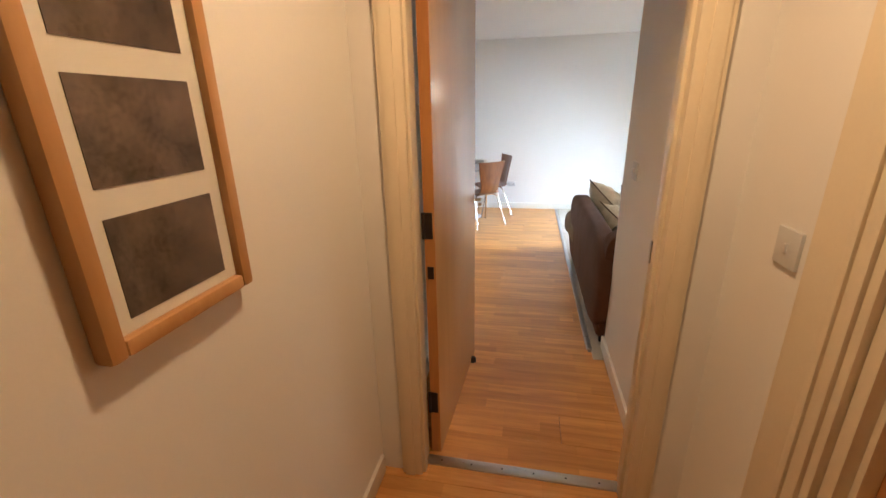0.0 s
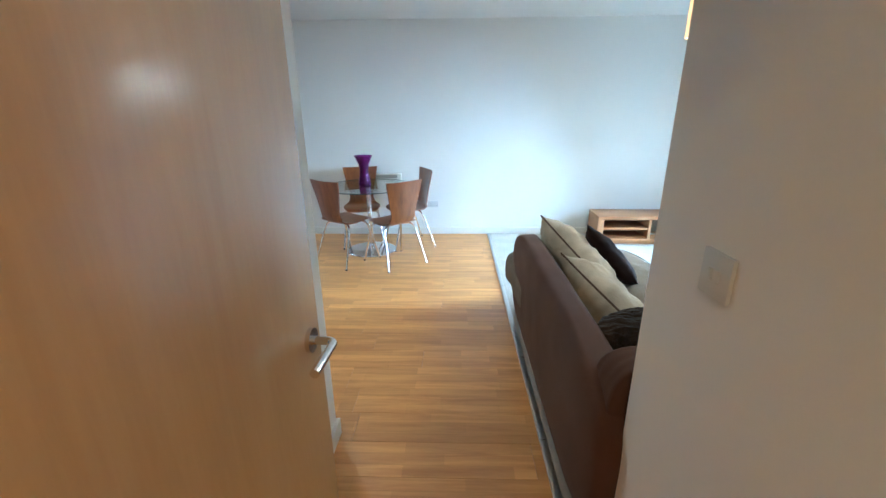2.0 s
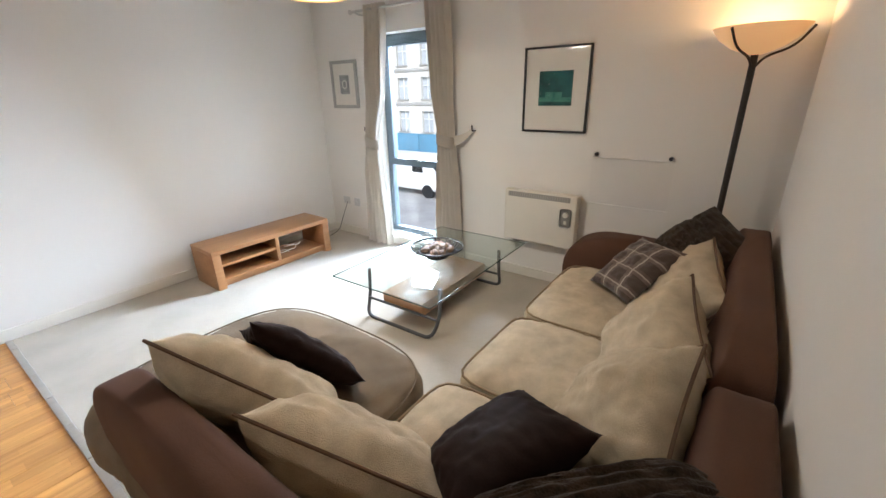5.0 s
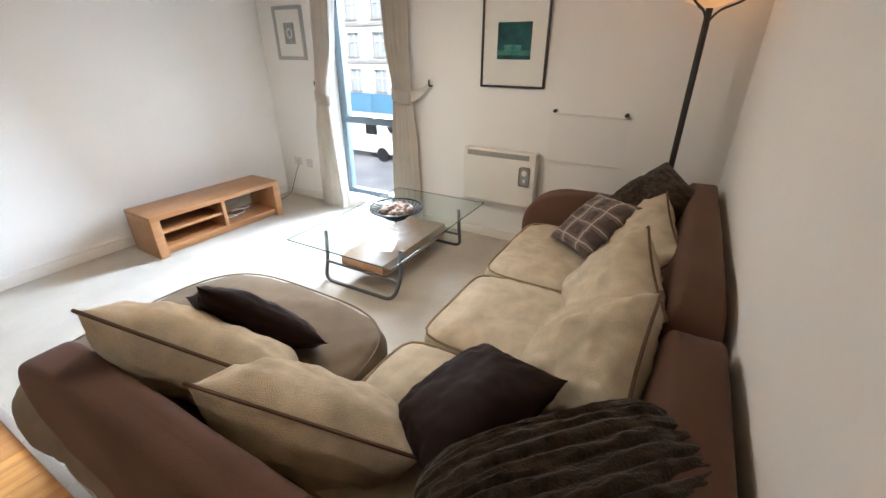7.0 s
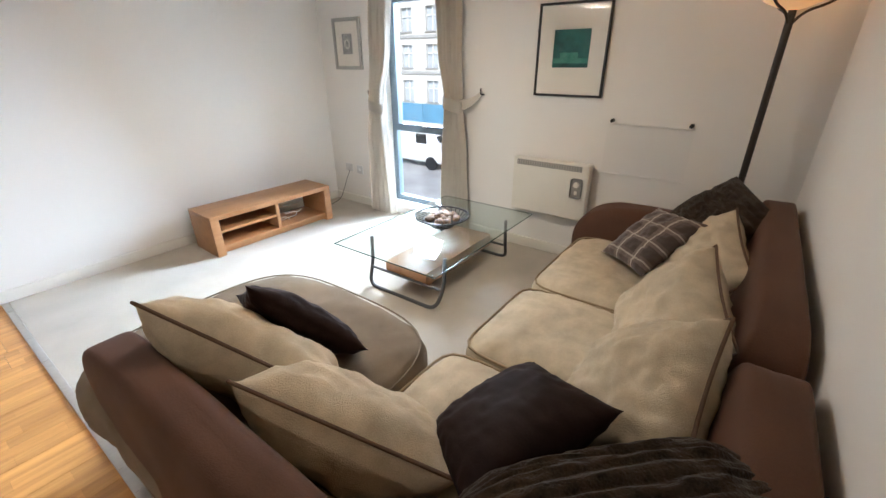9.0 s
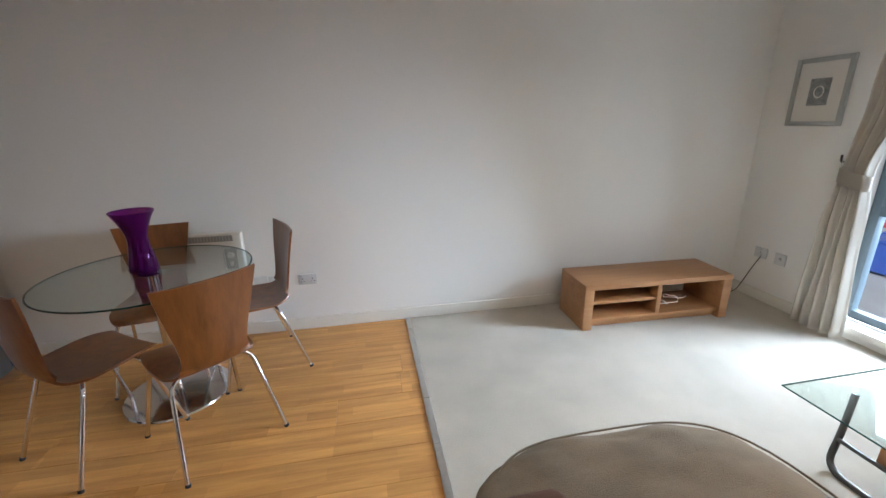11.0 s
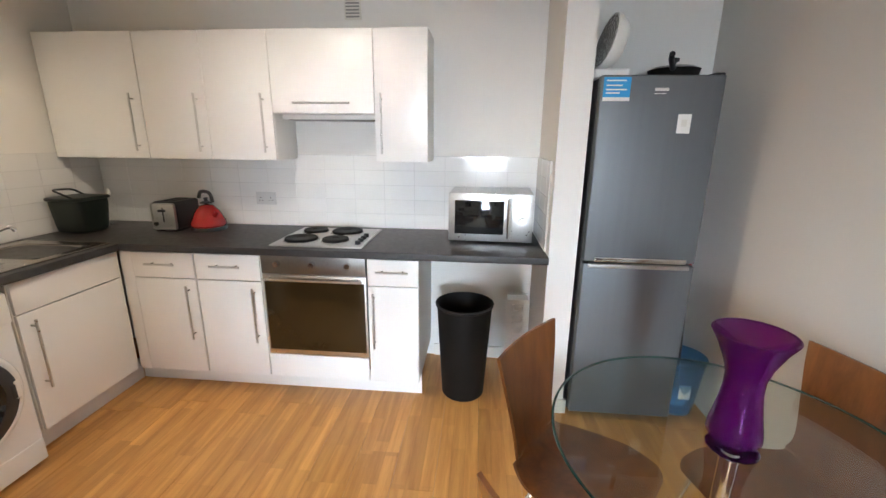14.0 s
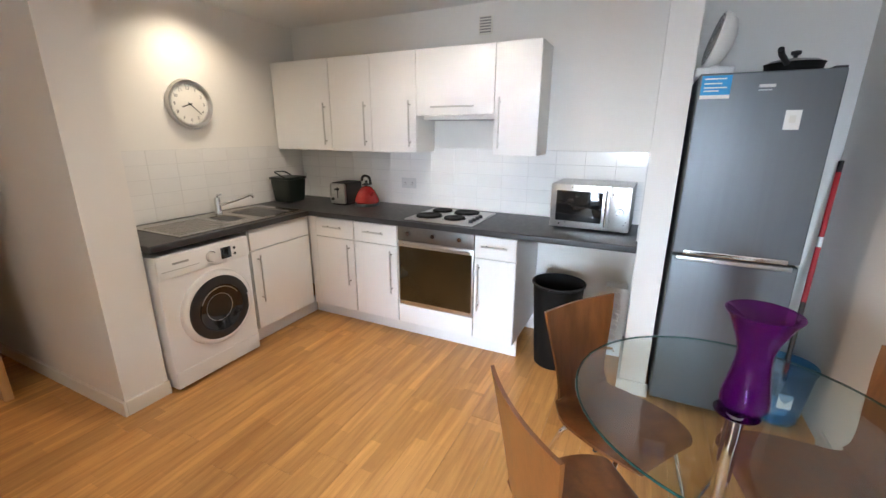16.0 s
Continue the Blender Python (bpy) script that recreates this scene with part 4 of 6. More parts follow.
t = thing("scatter_cushion", "small dark brown satin cushion lying on the chaise", "cushion", (1.37, 4.2, 0.52), group="scatter cushions on the sofa")
leaning((1.465, 3.97, 0.515), (1.235, 4.21, 0.785), (0.80, 0.12, 0.58), 0.34, 0.12, 7.7, t, SATIN, "", "cover", back=-0.03, piping=None, rounding=0.05)
scatter("dark brown satin cushion on the corner seat", 0.40, 0.40, 0.17, (1.44, 3.425, 0.59), (-0.05, 0.50, 0.86), (0.84, -0.445, 0.312), SATIN, seed=8.8, piping=None, wrinkle=0.007, rounding=0.05)
scatter("dark brown ribbed plush cushion on the sofa corner", 0.66, 0.36, 0.17, (1.27, 3.13, 0.665), (-0.10, 0.12, 0.98), (0.76, 0.64, 0.0), FUR, seed=9.9, piping=None, wrinkle=0.012, ribs=0.014, rounding=0.85, n=96)
scatter("brown and cream checked cushion by the arm", 0.37, 0.37, 0.11, (2.80, 3.39, 0.615), (-0.35, 0.50, 0.79), (0.0, -0.8, 0.5), PLAID, seed=11.1, piping=None, spin=40, rounding=0.05)
scatter("dark brown ribbed plush cushion against the arm", 0.60, 0.42, 0.15, (3.10, 3.14, 0.66), (-0.45, 0.50, 0.74), (0.3, -0.5, 0.8), FUR, seed=12.2, piping=None, spin=-10, ribs=0.013, n=90)

# ---- coffee table ----
ct = thing("coffee_table", "glass coffee table on bent steel legs with a wooden shelf", "coffee table", (2.89, 4.71, 0))
CM = Matrix.Translation((2.89, 4.71, 0)) @ Matrix.Rotation(radians(0.5), 4, "Z")
W2, D2, TZ = 0.615, 0.402, 0.338
bm = box(-W2, -D2, TZ, W2, D2, TZ + 0.010, 0.002, m=CM)
gt = part("glass_top", bm, BLUEGLASS, ct, "clear green-tinted glass top")
gt.visible_shadow = False
E = [CM @ Vector((a * W2, b * D2, TZ + 0.005)) for a, b in ((-1, -1), (1, -1), (1, 1), (-1, 1))]
part("glass_edge", tube(E, 0.0035, 6, closed=True), GLASSEDGE, gt, "green edge of the glass")
for s in (-1, 1):
    x = s * 0.44
    pts = [(x - s * 0.06, -0.30, TZ), (x - s * 0.05, -0.30, 0.14), (x + s * 0.015, -0.28, 0.012), (x + s * 0.015, 0.28, 0.012), (x - s * 0.05, 0.30, 0.14), (x - s * 0.06, 0.30, TZ)]
    part("leg_frame", tube([CM @ Vector(p) for p in bend(pts, 0.07)], 0.0125, 12), LEGSTEEL, ct, "bent grey steel leg frame")
part("shelf", box(-0.40, -0.17, 0.11, 0.40, 0.17, 0.20, 0.006, m=CM), OAK, ct, "oak-veneered shelf box")
for s in (-1, 1):
    part("crossbar", rod(CM @ Vector((s * 0.41, -0.29, 0.13)), CM @ Vector((s * 0.41, 0.29, 0.13)), 0.009), LEGSTEEL, ct)

bowl = thing("wire_bowl", "black wire bowl filled with pebbles and potpourri", "bowl", (2.91, 4.72, TZ + 0.01))
bx, by, bz = 2.91, 4.72, TZ + 0.012
prof = [(0.075, 0.004), (0.078, 0.02), (0.13, 0.045), (0.185, 0.075)]
for r, z in prof:
    part("hoop", tube([(bx + r * math.cos(k * math.pi / 24), by + r * math.sin(k * math.pi / 24), bz + z) for k in range(48)], 0.0055, 8, closed=True), BLACK, bowl)
for i in range(28):
    a = i / 28 * 2 * math.pi
    part("wire", tube([(bx + r * math.cos(a + 0.25 * j), by + r * math.sin(a + 0.25 * j), bz + z) for j, (r, z) in enumerate(prof)], 0.0036, 6), BLACK, bowl)
part("dish", lathe([(0.0, 0.022), (0.078, 0.022), (0.118, 0.047), (0.112, 0.05), (0.0, 0.03)], (bx, by, bz), 40), BRONZE, bowl)
rnd = random.Random(4)
for i in range(46):
    r, a = 0.105 * math.sqrt(rnd.random()), rnd.random() * 6.283
    s = 0.016 + 0.014 * rnd.random()
    out = bmesh.new()
    bmesh.ops.create_icosphere(out, subdivisions=2, radius=s)
    for v in out.verts:
        v.co *= 1 + 0.25 * noise.noise(v.co * 60 + Vector((i, 0, 0)))
        v.co.z *= 0.7
    bmesh.ops.translate(out, verts=out.verts, vec=(bx + r * math.cos(a), by + r * math.sin(a), bz + 0.055 + 0.02 * (1 - r / 0.105) + 0.008 * rnd.random()))
    part("pebble", out, PEBBLE, bowl)

# ---- TV bench ----
tv = thing("tv_bench", "low oak TV bench with open shelves", "tv stand", (2.6, 6.43, 0))
TM = Matrix.Translation((2.60, 6.425, 0)) @ Matrix.Rotation(radians(-1.5), 4, "Z")
part("top", box(-0.555, -0.185, 0.298, 0.555, 0.185, 0.334, 0.004, m=TM), OAK, tv)
for x in (-0.555, 0.49):
    part("side", box(x, -0.183, 0.0, x + 0.065, 0.183, 0.298, 0.003, m=TM), OAK, tv)
part("bottom_shelf", box(-0.49, -0.16, 0.045, 0.49, 0.17, 0.075, 0.002, m=TM), OAK, tv)
part("plinth", box(-0.49, -0.14, 0.012, 0.49, -0.12, 0.045, m=TM), OAK, tv)
part("divider", box(0.0, -0.16, 0.075, 0.03, 0.16, 0.298, 0.002, m=TM), OAK, tv)
part("shelf", box(-0.49, -0.15, 0.178, 0.0, 0.16, 0.198, 0.002, m=TM), OAK, tv)
part("back_panel", box(-0.49, 0.17, 0.075, 0.10, 0.18, 0.298, m=TM), OAK, tv)
cable = thing("cable", "loose white cable coiled on the bench shelf", "cable", (2.75, 6.38, 0.08))
pts = [Vector((0.10 + 0.07 * math.cos(a) + 0.012 * a, -0.06 + 0.05 * math.sin(a), 0.083 + 0.012 * abs(math.sin(a * 1.7)) + 0.006 * a)) for a in (i * 0.35 for i in range(34))]
part("lead", tube([TM @ p for p in pts], 0.0035, 8), WHITEMATT, cable)
wire = thing("aerial_cable", "thin dark aerial lead hanging from the corner socket", "cable", (3.6, 6.5, 0.1))
part("lead", tube(bend([(3.64, 6.48, 0.35), (3.60, 6.50, 0.25), (3.52, 6.52, 0.06), (3.40, 6.55, 0.012), (3.16, 6.56, 0.012)], 0.05), 0.003, 7), BLACK, wire)


# ---- pictures ----
def picture(name, label, at, right, w, h, fw, fd, fmat, window, print_mat, extra=None):
    t = thing(name, label, "picture", at)
    m = face_matrix(at, right, (0, 0, 1))
    for nme, b in (("frame_side", (-w / 2, -h / 2, -w / 2 + fw, h / 2)), ("frame_side", (w / 2 - fw, -h / 2, w / 2, h / 2)),
                   ("frame_side", (-w / 2 + fw, h / 2 - fw, w / 2 - fw, h / 2)), ("frame_side", (-w / 2 + fw, -h / 2, w / 2 - fw, -h / 2 + fw))):
        part(nme, box(b[0], b[1], 0.0, b[2], b[3], fd, min(fw, fd) * 0.25, m=m), fmat, t)
    part("mount", box(-w / 2 + fw, -h / 2 + fw, 0.002, w / 2 - fw, h / 2 - fw, fd * 0.5, m=m), MOUNT, t)
    for x0, y0, x1, y1 in window:
        part("print", box(x0, y0, fd * 0.5 - 0.001, x1, y1, fd * 0.5 + 0.0015, m=m), print_mat, t)
    if extra:
        extra(t, m, fd * 0.5)
    g = part("glazing", box(-w / 2 + fw, -h / 2 + fw, fd * 0.5 + 0.006, w / 2 - fw, h / 2 - fw, fd * 0.5 + 0.008, m=m), PICGLASS, t)
    g.visible_shadow = False
    return t


def seascape(t, m, d):
    part("print_detail", box(-0.12, -0.075, d + 0.001, 0.12, -0.045, d + 0.0025, m=m), TEALLIGHT, t)
    part("print_detail", box(-0.07, -0.045, d + 0.001, 0.05, -0.01, d + 0.0025, 0.001, m=m), TEALLIGHT, t)


def dial(t, m, d):
    part("print_detail", tube([m @ Vector((0.03 * math.cos(k * math.pi / 12), 0.035 * math.sin(k * math.pi / 12), d + 0.002)) for k in range(24)], 0.004, 6, closed=True), MOUNT, t)


picture("framed_print", "teal seascape print in a thin black frame", (3.648, 4.205, 1.452), (0, -1, 0), 0.47, 0.56, 0.014, 0.024, BLACK, [(-0.12, -0.10, 0.12, 0.125)], TEALPRINT, seascape)
picture("framed_print", "small grey print in a broad silver frame", (3.648, 6.335, 1.54), (0, -1, 0), 0.36, 0.43, 0.030, 0.022, SILVERFRAME, [(-0.065, -0.085, 0.065, 0.085)], GREYPRINT, dial)
picture("photo_frame", "oak multi-photo frame with three sepia photographs", (HALL_L + 0.001, 0.93, 1.432), (0, 1, 0), 0.295, 0.59, 0.026, 0.032, OAKFRAME,
        [(-0.095, -0.25, 0.095, -0.108), (-0.095, -0.068, 0.095, 0.070), (-0.095, 0.110, 0.095, 0.250)], SEPIA)

# ---- panel heaters ----
def heater(at, right, w, h, d, label):
    t = thing("panel_heater", label, "heater", at, group="panel heaters")
    m = face_matrix(at, right, (0, 0, 1))
    part("casing", box(-w / 2, -h / 2, 0.02, w / 2, h / 2, d, 0.010, 3, m=m), CREAMPL, t)
    part("outlet_grille", box(-w / 2 + 0.03, h / 2 - 0.05, d - 0.004, w / 2 - 0.05, h / 2 - 0.012, d + 0.002, 0.002, m=m), GREYPL, t)
    for i in range(26):
        x = -w / 2 + 0.035 + i * (w - 0.09) / 26
        part("grille_bar", box(x, h / 2 - 0.048, d + 0.001, x + 0.006, h / 2 - 0.014, d + 0.004, m=m), GRILLE, t)
    c = part("control_panel", box(w / 2 - 0.115, h / 2 - 0.235, d - 0.002, w / 2 - 0.035, h / 2 - 0.095, d + 0.006, 0.02, 4, m=m), GREYPL, t)
    part("dial", rod(m @ Vector((w / 2 - 0.075, h / 2 - 0.14, d + 0.004)), m @ Vector((w / 2 - 0.075, h / 2 - 0.14, d + 0.02)), 0.022, 0.018, 24), CREAMPL, c)
    part("button", box(w / 2 - 0.085, h / 2 - 0.21, d + 0.004, w / 2 - 0.065, h / 2 - 0.185, d + 0.010, 0.002, m=m), CREAMPL, c)
    for s in (-1, 1):
        part("bracket", box(s * w * 0.35 - 0.02, -h / 2 + 0.05, 0.0, s * w * 0.35 + 0.02, h / 2 - 0.08, 0.02, m=m), GREYPL, t)
    return t


heater((3.65, 4.235, 0.545), (0, -1, 0), 0.57, 0.40, 0.10, "cream electric panel heater below the picture")
heater((-0.43, FAR_Y, 0.545), (1, 0, 0), 0.56, 0.40, 0.075, "cream electric panel heater behind the dining table")

# clear notice board on stand-offs
nb = thing("acrylic_panel", "clear acrylic panel on two dark stand-offs", "wall panel", (3.648, 3.64, 0.9))
part("panel", box(3.632, 3.40, 0.70, 3.638, 3.90, 1.02, 0.002), CLEAR, nb)
for z in (0.70, 1.02):
    part("panel_edge", rod((3.635, 3.40, z), (3.635, 3.90, z), 0.0035, seg=8), WHITEMATT, nb)
for y in (3.42, 3.875):
    part("stand_off", rod((3.65, y, 1.04), (3.62, y, 1.04), 0.012, seg=18), BLACK, nb)

# ---- lamps ----
pend = thing("pendant_lamp", "lit drum pendant with amber fabric shade", "pendant lamp", (2.01, 4.63, 1.83))
px, py, pz = 2.01, 4.63, 1.85
part("shade", lathe([(0.143, 0.0), (0.143, 0.20), (0.139, 0.20), (0.139, 0.0), (0.143, 0.0)], (px, py, pz), 56), SHADE, pend, "amber fabric drum shade")
part("diffuser", lathe([(0, 0.012), (0.138, 0.012), (0.138, 0.006), (0, 0.006)], (px, py, pz), 56), DIFFUSER, pend, "pale lit diffuser disc")
part("flex", rod((px, py, pz + 0.20), (px, py, CEIL - 0.03), 0.004, seg=8), WHITEMATT, pend)
part("ceiling_rose", lathe([(0, 0), (0.02, 0), (0.045, 0.02), (0.048, 0.032), (0, 0.032)], (px, py, CEIL - 0.032), 28), WHITEMATT, pend)

up = thing("floor_lamp", "tall bronze uplighter with a lit amber glass bowl", "floor lamp", (3.43, 3.11, 0))
ux, uy = 3.43, 3.11
part("pole", rod((ux, uy, 0.02), (ux, uy, 1.60), 0.016, seg=18), BRONZE, up)
part("reading_pole", rod((ux + 0.028, uy + 0.01, 0.02), (ux + 0.028, uy + 0.01, 1.58), 0.007, seg=10), BRONZE, up)
part("base_plate", lathe([(0, 0.03), (0.06, 0.026), (0.085, 0.012), (0.085, 0.0), (0, 0)], (ux, uy, 0), 36), BRONZE, up)
part("bowl", lathe([(0.02, 0.0), (0.05, 0.008), (0.11, 0.035), (0.165, 0.075), (0.20, 0.125), (0.196, 0.125), (0.16, 0.079), (0.105, 0.040), (0.02, 0.006)], (ux, uy, 1.60), 48), BOWLGLASS, up, "amber glass bowl")
for k in range(3):
    a = 0.5 + k * 2.094
    pts = [(ux, uy, 1.53), (ux + 0.04 * math.cos(a), uy + 0.04 * math.sin(a), 1.59), (ux + 0.15 * math.cos(a), uy + 0.15 * math.sin(a), 1.63), (ux + 0.207 * math.cos(a), uy + 0.207 * math.sin(a), 1.715)]
    part("bowl_arm", tube(bend(pts, 0.05), 0.006, 8), BRONZE, up)


# ---- dining set ----
TCX, TCY, TTOP = -0.435, 6.12, 0.706
dt = thing("dining_table", "round clear glass dining table on a chrome pedestal", "dining table", (TCX, TCY, 0))
gt = part("glass_top", lathe([(0, 0.0), (0.458, 0.0), (0.462, 0.005), (0.458, 0.010), (0, 0.010)], (TCX, TCY, TTOP - 0.010), 96), BLUEGLASS, dt, "clear glass disc with a green edge")
gt.visible_shadow = False
part("glass_edge", tube([(TCX + 0.461 * math.cos(k * math.pi / 60), TCY + 0.461 * math.sin(k * math.pi / 60), TTOP - 0.005) for k in range(120)], 0.004, 6, closed=True), GLASSEDGE, gt, "dark green edge of the glass")
part("base_disc", lathe([(0, 0.028), (0.05, 0.026), (0.20, 0.014), (0.255, 0.008), (0.26, 0.0), (0, 0)], (TCX, TCY, 0), 72), CHROME, dt, "domed chrome base")
part("column", rod((TCX, TCY, 0.02), (TCX, TCY, TTOP - 0.018), 0.024, seg=28), CHROME, dt)
part("top_plate", lathe([(0, 0.0), (0.03, -0.012), (0.06, -0.004), (0.062, 0.0)], (TCX, TCY, TTOP - 0.0105), 36), CHROME, dt)

vase = thing("vase", "tall waisted purple glass vase on the dining table", "vase", (-0.47, 6.14, TTOP))
prof = [(0.0, 0.0), (0.062, 0.0), (0.066, 0.008), (0.064, 0.03), (0.053, 0.09), (0.046, 0.14), (0.046, 0.18), (0.056, 0.22), (0.078, 0.272), (0.094, 0.300)]
inner = [(r - 0.004, z + (0.004 if i > 1 else 0.012)) for i, (r, z) in enumerate(prof) if r > 0]
part("body", lathe(prof + inner[::-1] + [(0.0, 0.014)], (-0.47, 6.14, TTOP), 56), PURPLE, vase)
part("rim", tube([(-0.47 + 0.092 * math.cos(k * math.pi / 28), 6.14 + 0.092 * math.sin(k * math.pi / 28), TTOP + 0.302) for k in range(56)], 0.003, 8, closed=True), PURPLE, vase)


def make_chair():
    t = thing("dining_chair", "cherry bent-plywood dining chair with chrome legs", "chair", group="chairs round the dining table")
    # side profile: distance ahead, height
    raw = [(0.205, 0.405), (0.185, 0.424), (0.10, 0.430), (0.0, 0.424), (-0.10, 0.420), (-0.165, 0.436), (-0.195, 0.480), (-0.207, 0.54), (-0.218, 0.64), (-0.232, 0.75), (-0.245, 0.835)]
    wid = [0.14, 0.170, 0.196, 0.200, 0.188, 0.155, 0.135, 0.135, 0.155, 0.180, 0.196]
    spl, wsp = [], []
    for i in range(len(raw) - 1):
        p = [Vector(raw[max(0, min(len(raw) - 1, i + k))]) for k in (-1, 0, 1, 2)]
        q = [wid[max(0, min(len(raw) - 1, i + k))] for k in (-1, 0, 1, 2)]
        for s in range(5):
            u = s / 5
            f = lambda a, b, c, d: 0.5 * (2 * b + (c - a) * u + (2 * a - 5 * b + 4 * c - d) * u * u + (3 * b - a - 3 * c + d) * u ** 3)
            spl.append(f(*p))
            wsp.append(f(*q))
    spl.append(Vector(raw[-1]))
    wsp.append(wid[-1])
    n, k = len(spl), 14

    def sheet(i0, i1, name):
        out = bmesh.new()
        rows = []
        for i in range(i0, i1):
            tan = (spl[min(n - 1, i + 1)] - spl[max(0, i - 1)]).normalized()
            nor = Vector((-tan.y, tan.x))
            back = i / (n - 1) > 0.55
            row = []
            for side in (1, -1):
                line = []
                for j in range(k + 1):
                    u = 2 * j / k - 1
                    curve = 0.022 * u * u if back else -0.008 * u * u * (1 - abs(0.3 - i / n))
                    off = nor * (curve * (-1 if back else 1) + side * 0.0055)
                    p = spl[i] + off
                    line.append((u * wsp[i], p.x, p.y))
                row.append(line)
            ring = row[0] + row[1][::-1]
            rows.append([out.verts.new(c) for c in ring])
        m = len(rows[0])
        for a, b in zip(rows, rows[1:]):
            for j in range(m):
                out.faces.new((a[j], a[(j + 1) % m], b[(j + 1) % m], b[j]))
        for r in (rows[0], rows[-1]):
            for j in range(k):
                out.faces.new((r[j], r[j + 1], r[m - 2 - j], r[m - 1 - j]))
        return out
    cut = int(n * 0.52)
    part("seat", sheet(0, cut + 1, "seat"), CHERRY, t)
    part("backrest", sheet(cut, n, "backrest"), CHERRY, t)
    for sx in (-1, 1):
        for ahead, foot in ((0.11, 0.225), (-0.09, -0.235)):
            pts = [(0, ahead * 0.6, 0.402), (sx * 0.13, ahead, 0.405), (sx * 0.17, ahead + (foot - ahead) * 0.15, 0.375), (sx * 0.222, foot, 0.0)]
            leg = part("leg", tube(bend(pts, 0.045), 0.0095, 12), CHROME, t, "chrome tube leg")
            part("foot_cap", rod((sx * 0.222, foot, 0.0), (sx * 0.2195, foot * 0.99, 0.012), 0.0115, seg=12), BLACK, leg)
    part("leg_plate", rod((0, 0.0, 0.40), (0, 0.0, 0.416), 0.07, seg=24), BLACKMATT, t)
    return t


chair = make_chair()
poses = [pose(-0.128, 5.745, 0, 0, 0, 41), pose(-0.61, 5.80, 0, 0, 0, -34), pose(-0.05, 6.33, 0, 0, 0, 114), pose(-0.57, 6.375, 0, 0, 0, -168)]
for m in poses[1:]:
    copy_thing(chair, m)
chair.matrix_basis = poses[0]


# ---- kitchen ----
KX, KB = -1.490, -2.09      # door fronts and back wall
WT0, WT1 = 0.870, 0.908     # worktop underside and top
wt = thing("worktop", "dark slate-effect laminate worktop round the corner", "worktop", (-1.8, 4.3, WT0))
part("run", box(-2.09, 2.85, WT0, -1.472, 5.793, WT1, 0.006, 3), WORKTOP, wt)
part("run", box(-1.472, 2.85, WT0, -0.302, 3.472, WT1, 0.006, 3), WORKTOP, wt)
part("sealant", box(-2.089, 5.784, WT1, -1.60, 5.794, WT1 + 0.008, 0.002), WHITEMATT, wt, "white sealant bead")


def bar_handle(parent, p0, p1, out, r=0.006, label="brushed steel bar handle"):
    p0, p1, o = Vector(p0), Vector(p1), Vector(out)
    d = (p1 - p0).normalized()
    h = part("handle", rod(p0 + o, p1 + o, r, seg=14), STEEL, parent, label)
    for p in (p0 + d * 0.03, p1 - d * 0.03):
        part("post", rod(p, p + o, r * 0.8, seg=10), STEEL, h)
    return h


def base_unit(name, label, at):
    return thing(name, label, "kitchen cabinet", at, group="white base cabinets")


# double drawer-line base unit
u = base_unit("base_cabinet", "white gloss double base cabinet with two drawers", (-1.78, 3.88, 0.13))
part("carcass", box(-2.08, 3.502, 0.135, KX - 0.018, 4.262, WT0 - 0.002), WHITEMATT, u)
for y0, y1 in ((3.515, 3.878), (3.884, 4.258)):
    d = part("door", box(KX - 0.017, y0 + 0.002, 0.14, KX, y1 - 0.002, 0.712, 0.003), WHITE, u)
    bar_handle(d, (KX, y1 - 0.045, 0.36), (KX, y1 - 0.045, 0.68), (0.03, 0, 0))
    d = part("drawer_front", box(KX - 0.017, y0 + 0.002, 0.717, KX, y1 - 0.002, 0.862, 0.003), WHITE, u)
    ym = (y0 + y1) / 2
    bar_handle(d, (KX, ym - 0.085, 0.80), (KX, ym + 0.085, 0.80), (0.03, 0, 0))
part("corner_post", box(KX - 0.05, 3.445, 0.135, KX - 0.004, 3.513, 0.866, 0.002), WHITE, u)
u = base_unit("base_cabinet", "narrow white gloss base cabinet with a drawer", (-1.78, 4.99, 0.13))
part("carcass", box(-2.08, 4.850, 0.135, KX - 0.018, 5.128, WT0 - 0.002), WHITEMATT, u)
d = part("door", box(KX - 0.017, 4.852, 0.14, KX, 5.127, 0.712, 0.003), WHITE, u)
bar_handle(d, (KX, 4.885, 0.36), (KX, 4.885, 0.68), (0.03, 0, 0))
d = part("drawer_front", box(KX - 0.017, 4.852, 0.717, KX, 5.127, 0.862, 0.003), WHITE, u)
bar_handle(d, (KX, 4.905, 0.80), (KX, 5.075, 0.80), (0.03, 0, 0))
u = base_unit("sink_cabinet", "white gloss sink cabinet with a false drawer front", (-1.2, 3.15, 0.13))
part("carcass", box(-1.495, 2.87, 0.135, -0.935, 3.425, WT0 - 0.002), WHITEMATT, u)
d = part("door", box(-1.482, 3.426, 0.14, -0.938, 3.443, 0.712, 0.003), WHITE, u)
bar_handle(d, (-0.985, 3.443, 0.34), (-0.985, 3.443, 0.68), (0, 0.03, 0))
part("false_drawer", box(-1.482, 3.426, 0.717, -0.938, 3.443, 0.862, 0.003), WHITE, u)
pl = thing("plinth", "white kitchen plinth boards", "plinth", (-1.6, 4.2, 0), kind="structure")
part("board", box(-1.625, 3.352, 0, -1.607, 5.128, 0.134, 0.002), WHITE, pl)
part("board", box(-1.607, 3.332, 0, -0.935, 3.350, 0.134, 0.002), WHITE, pl)

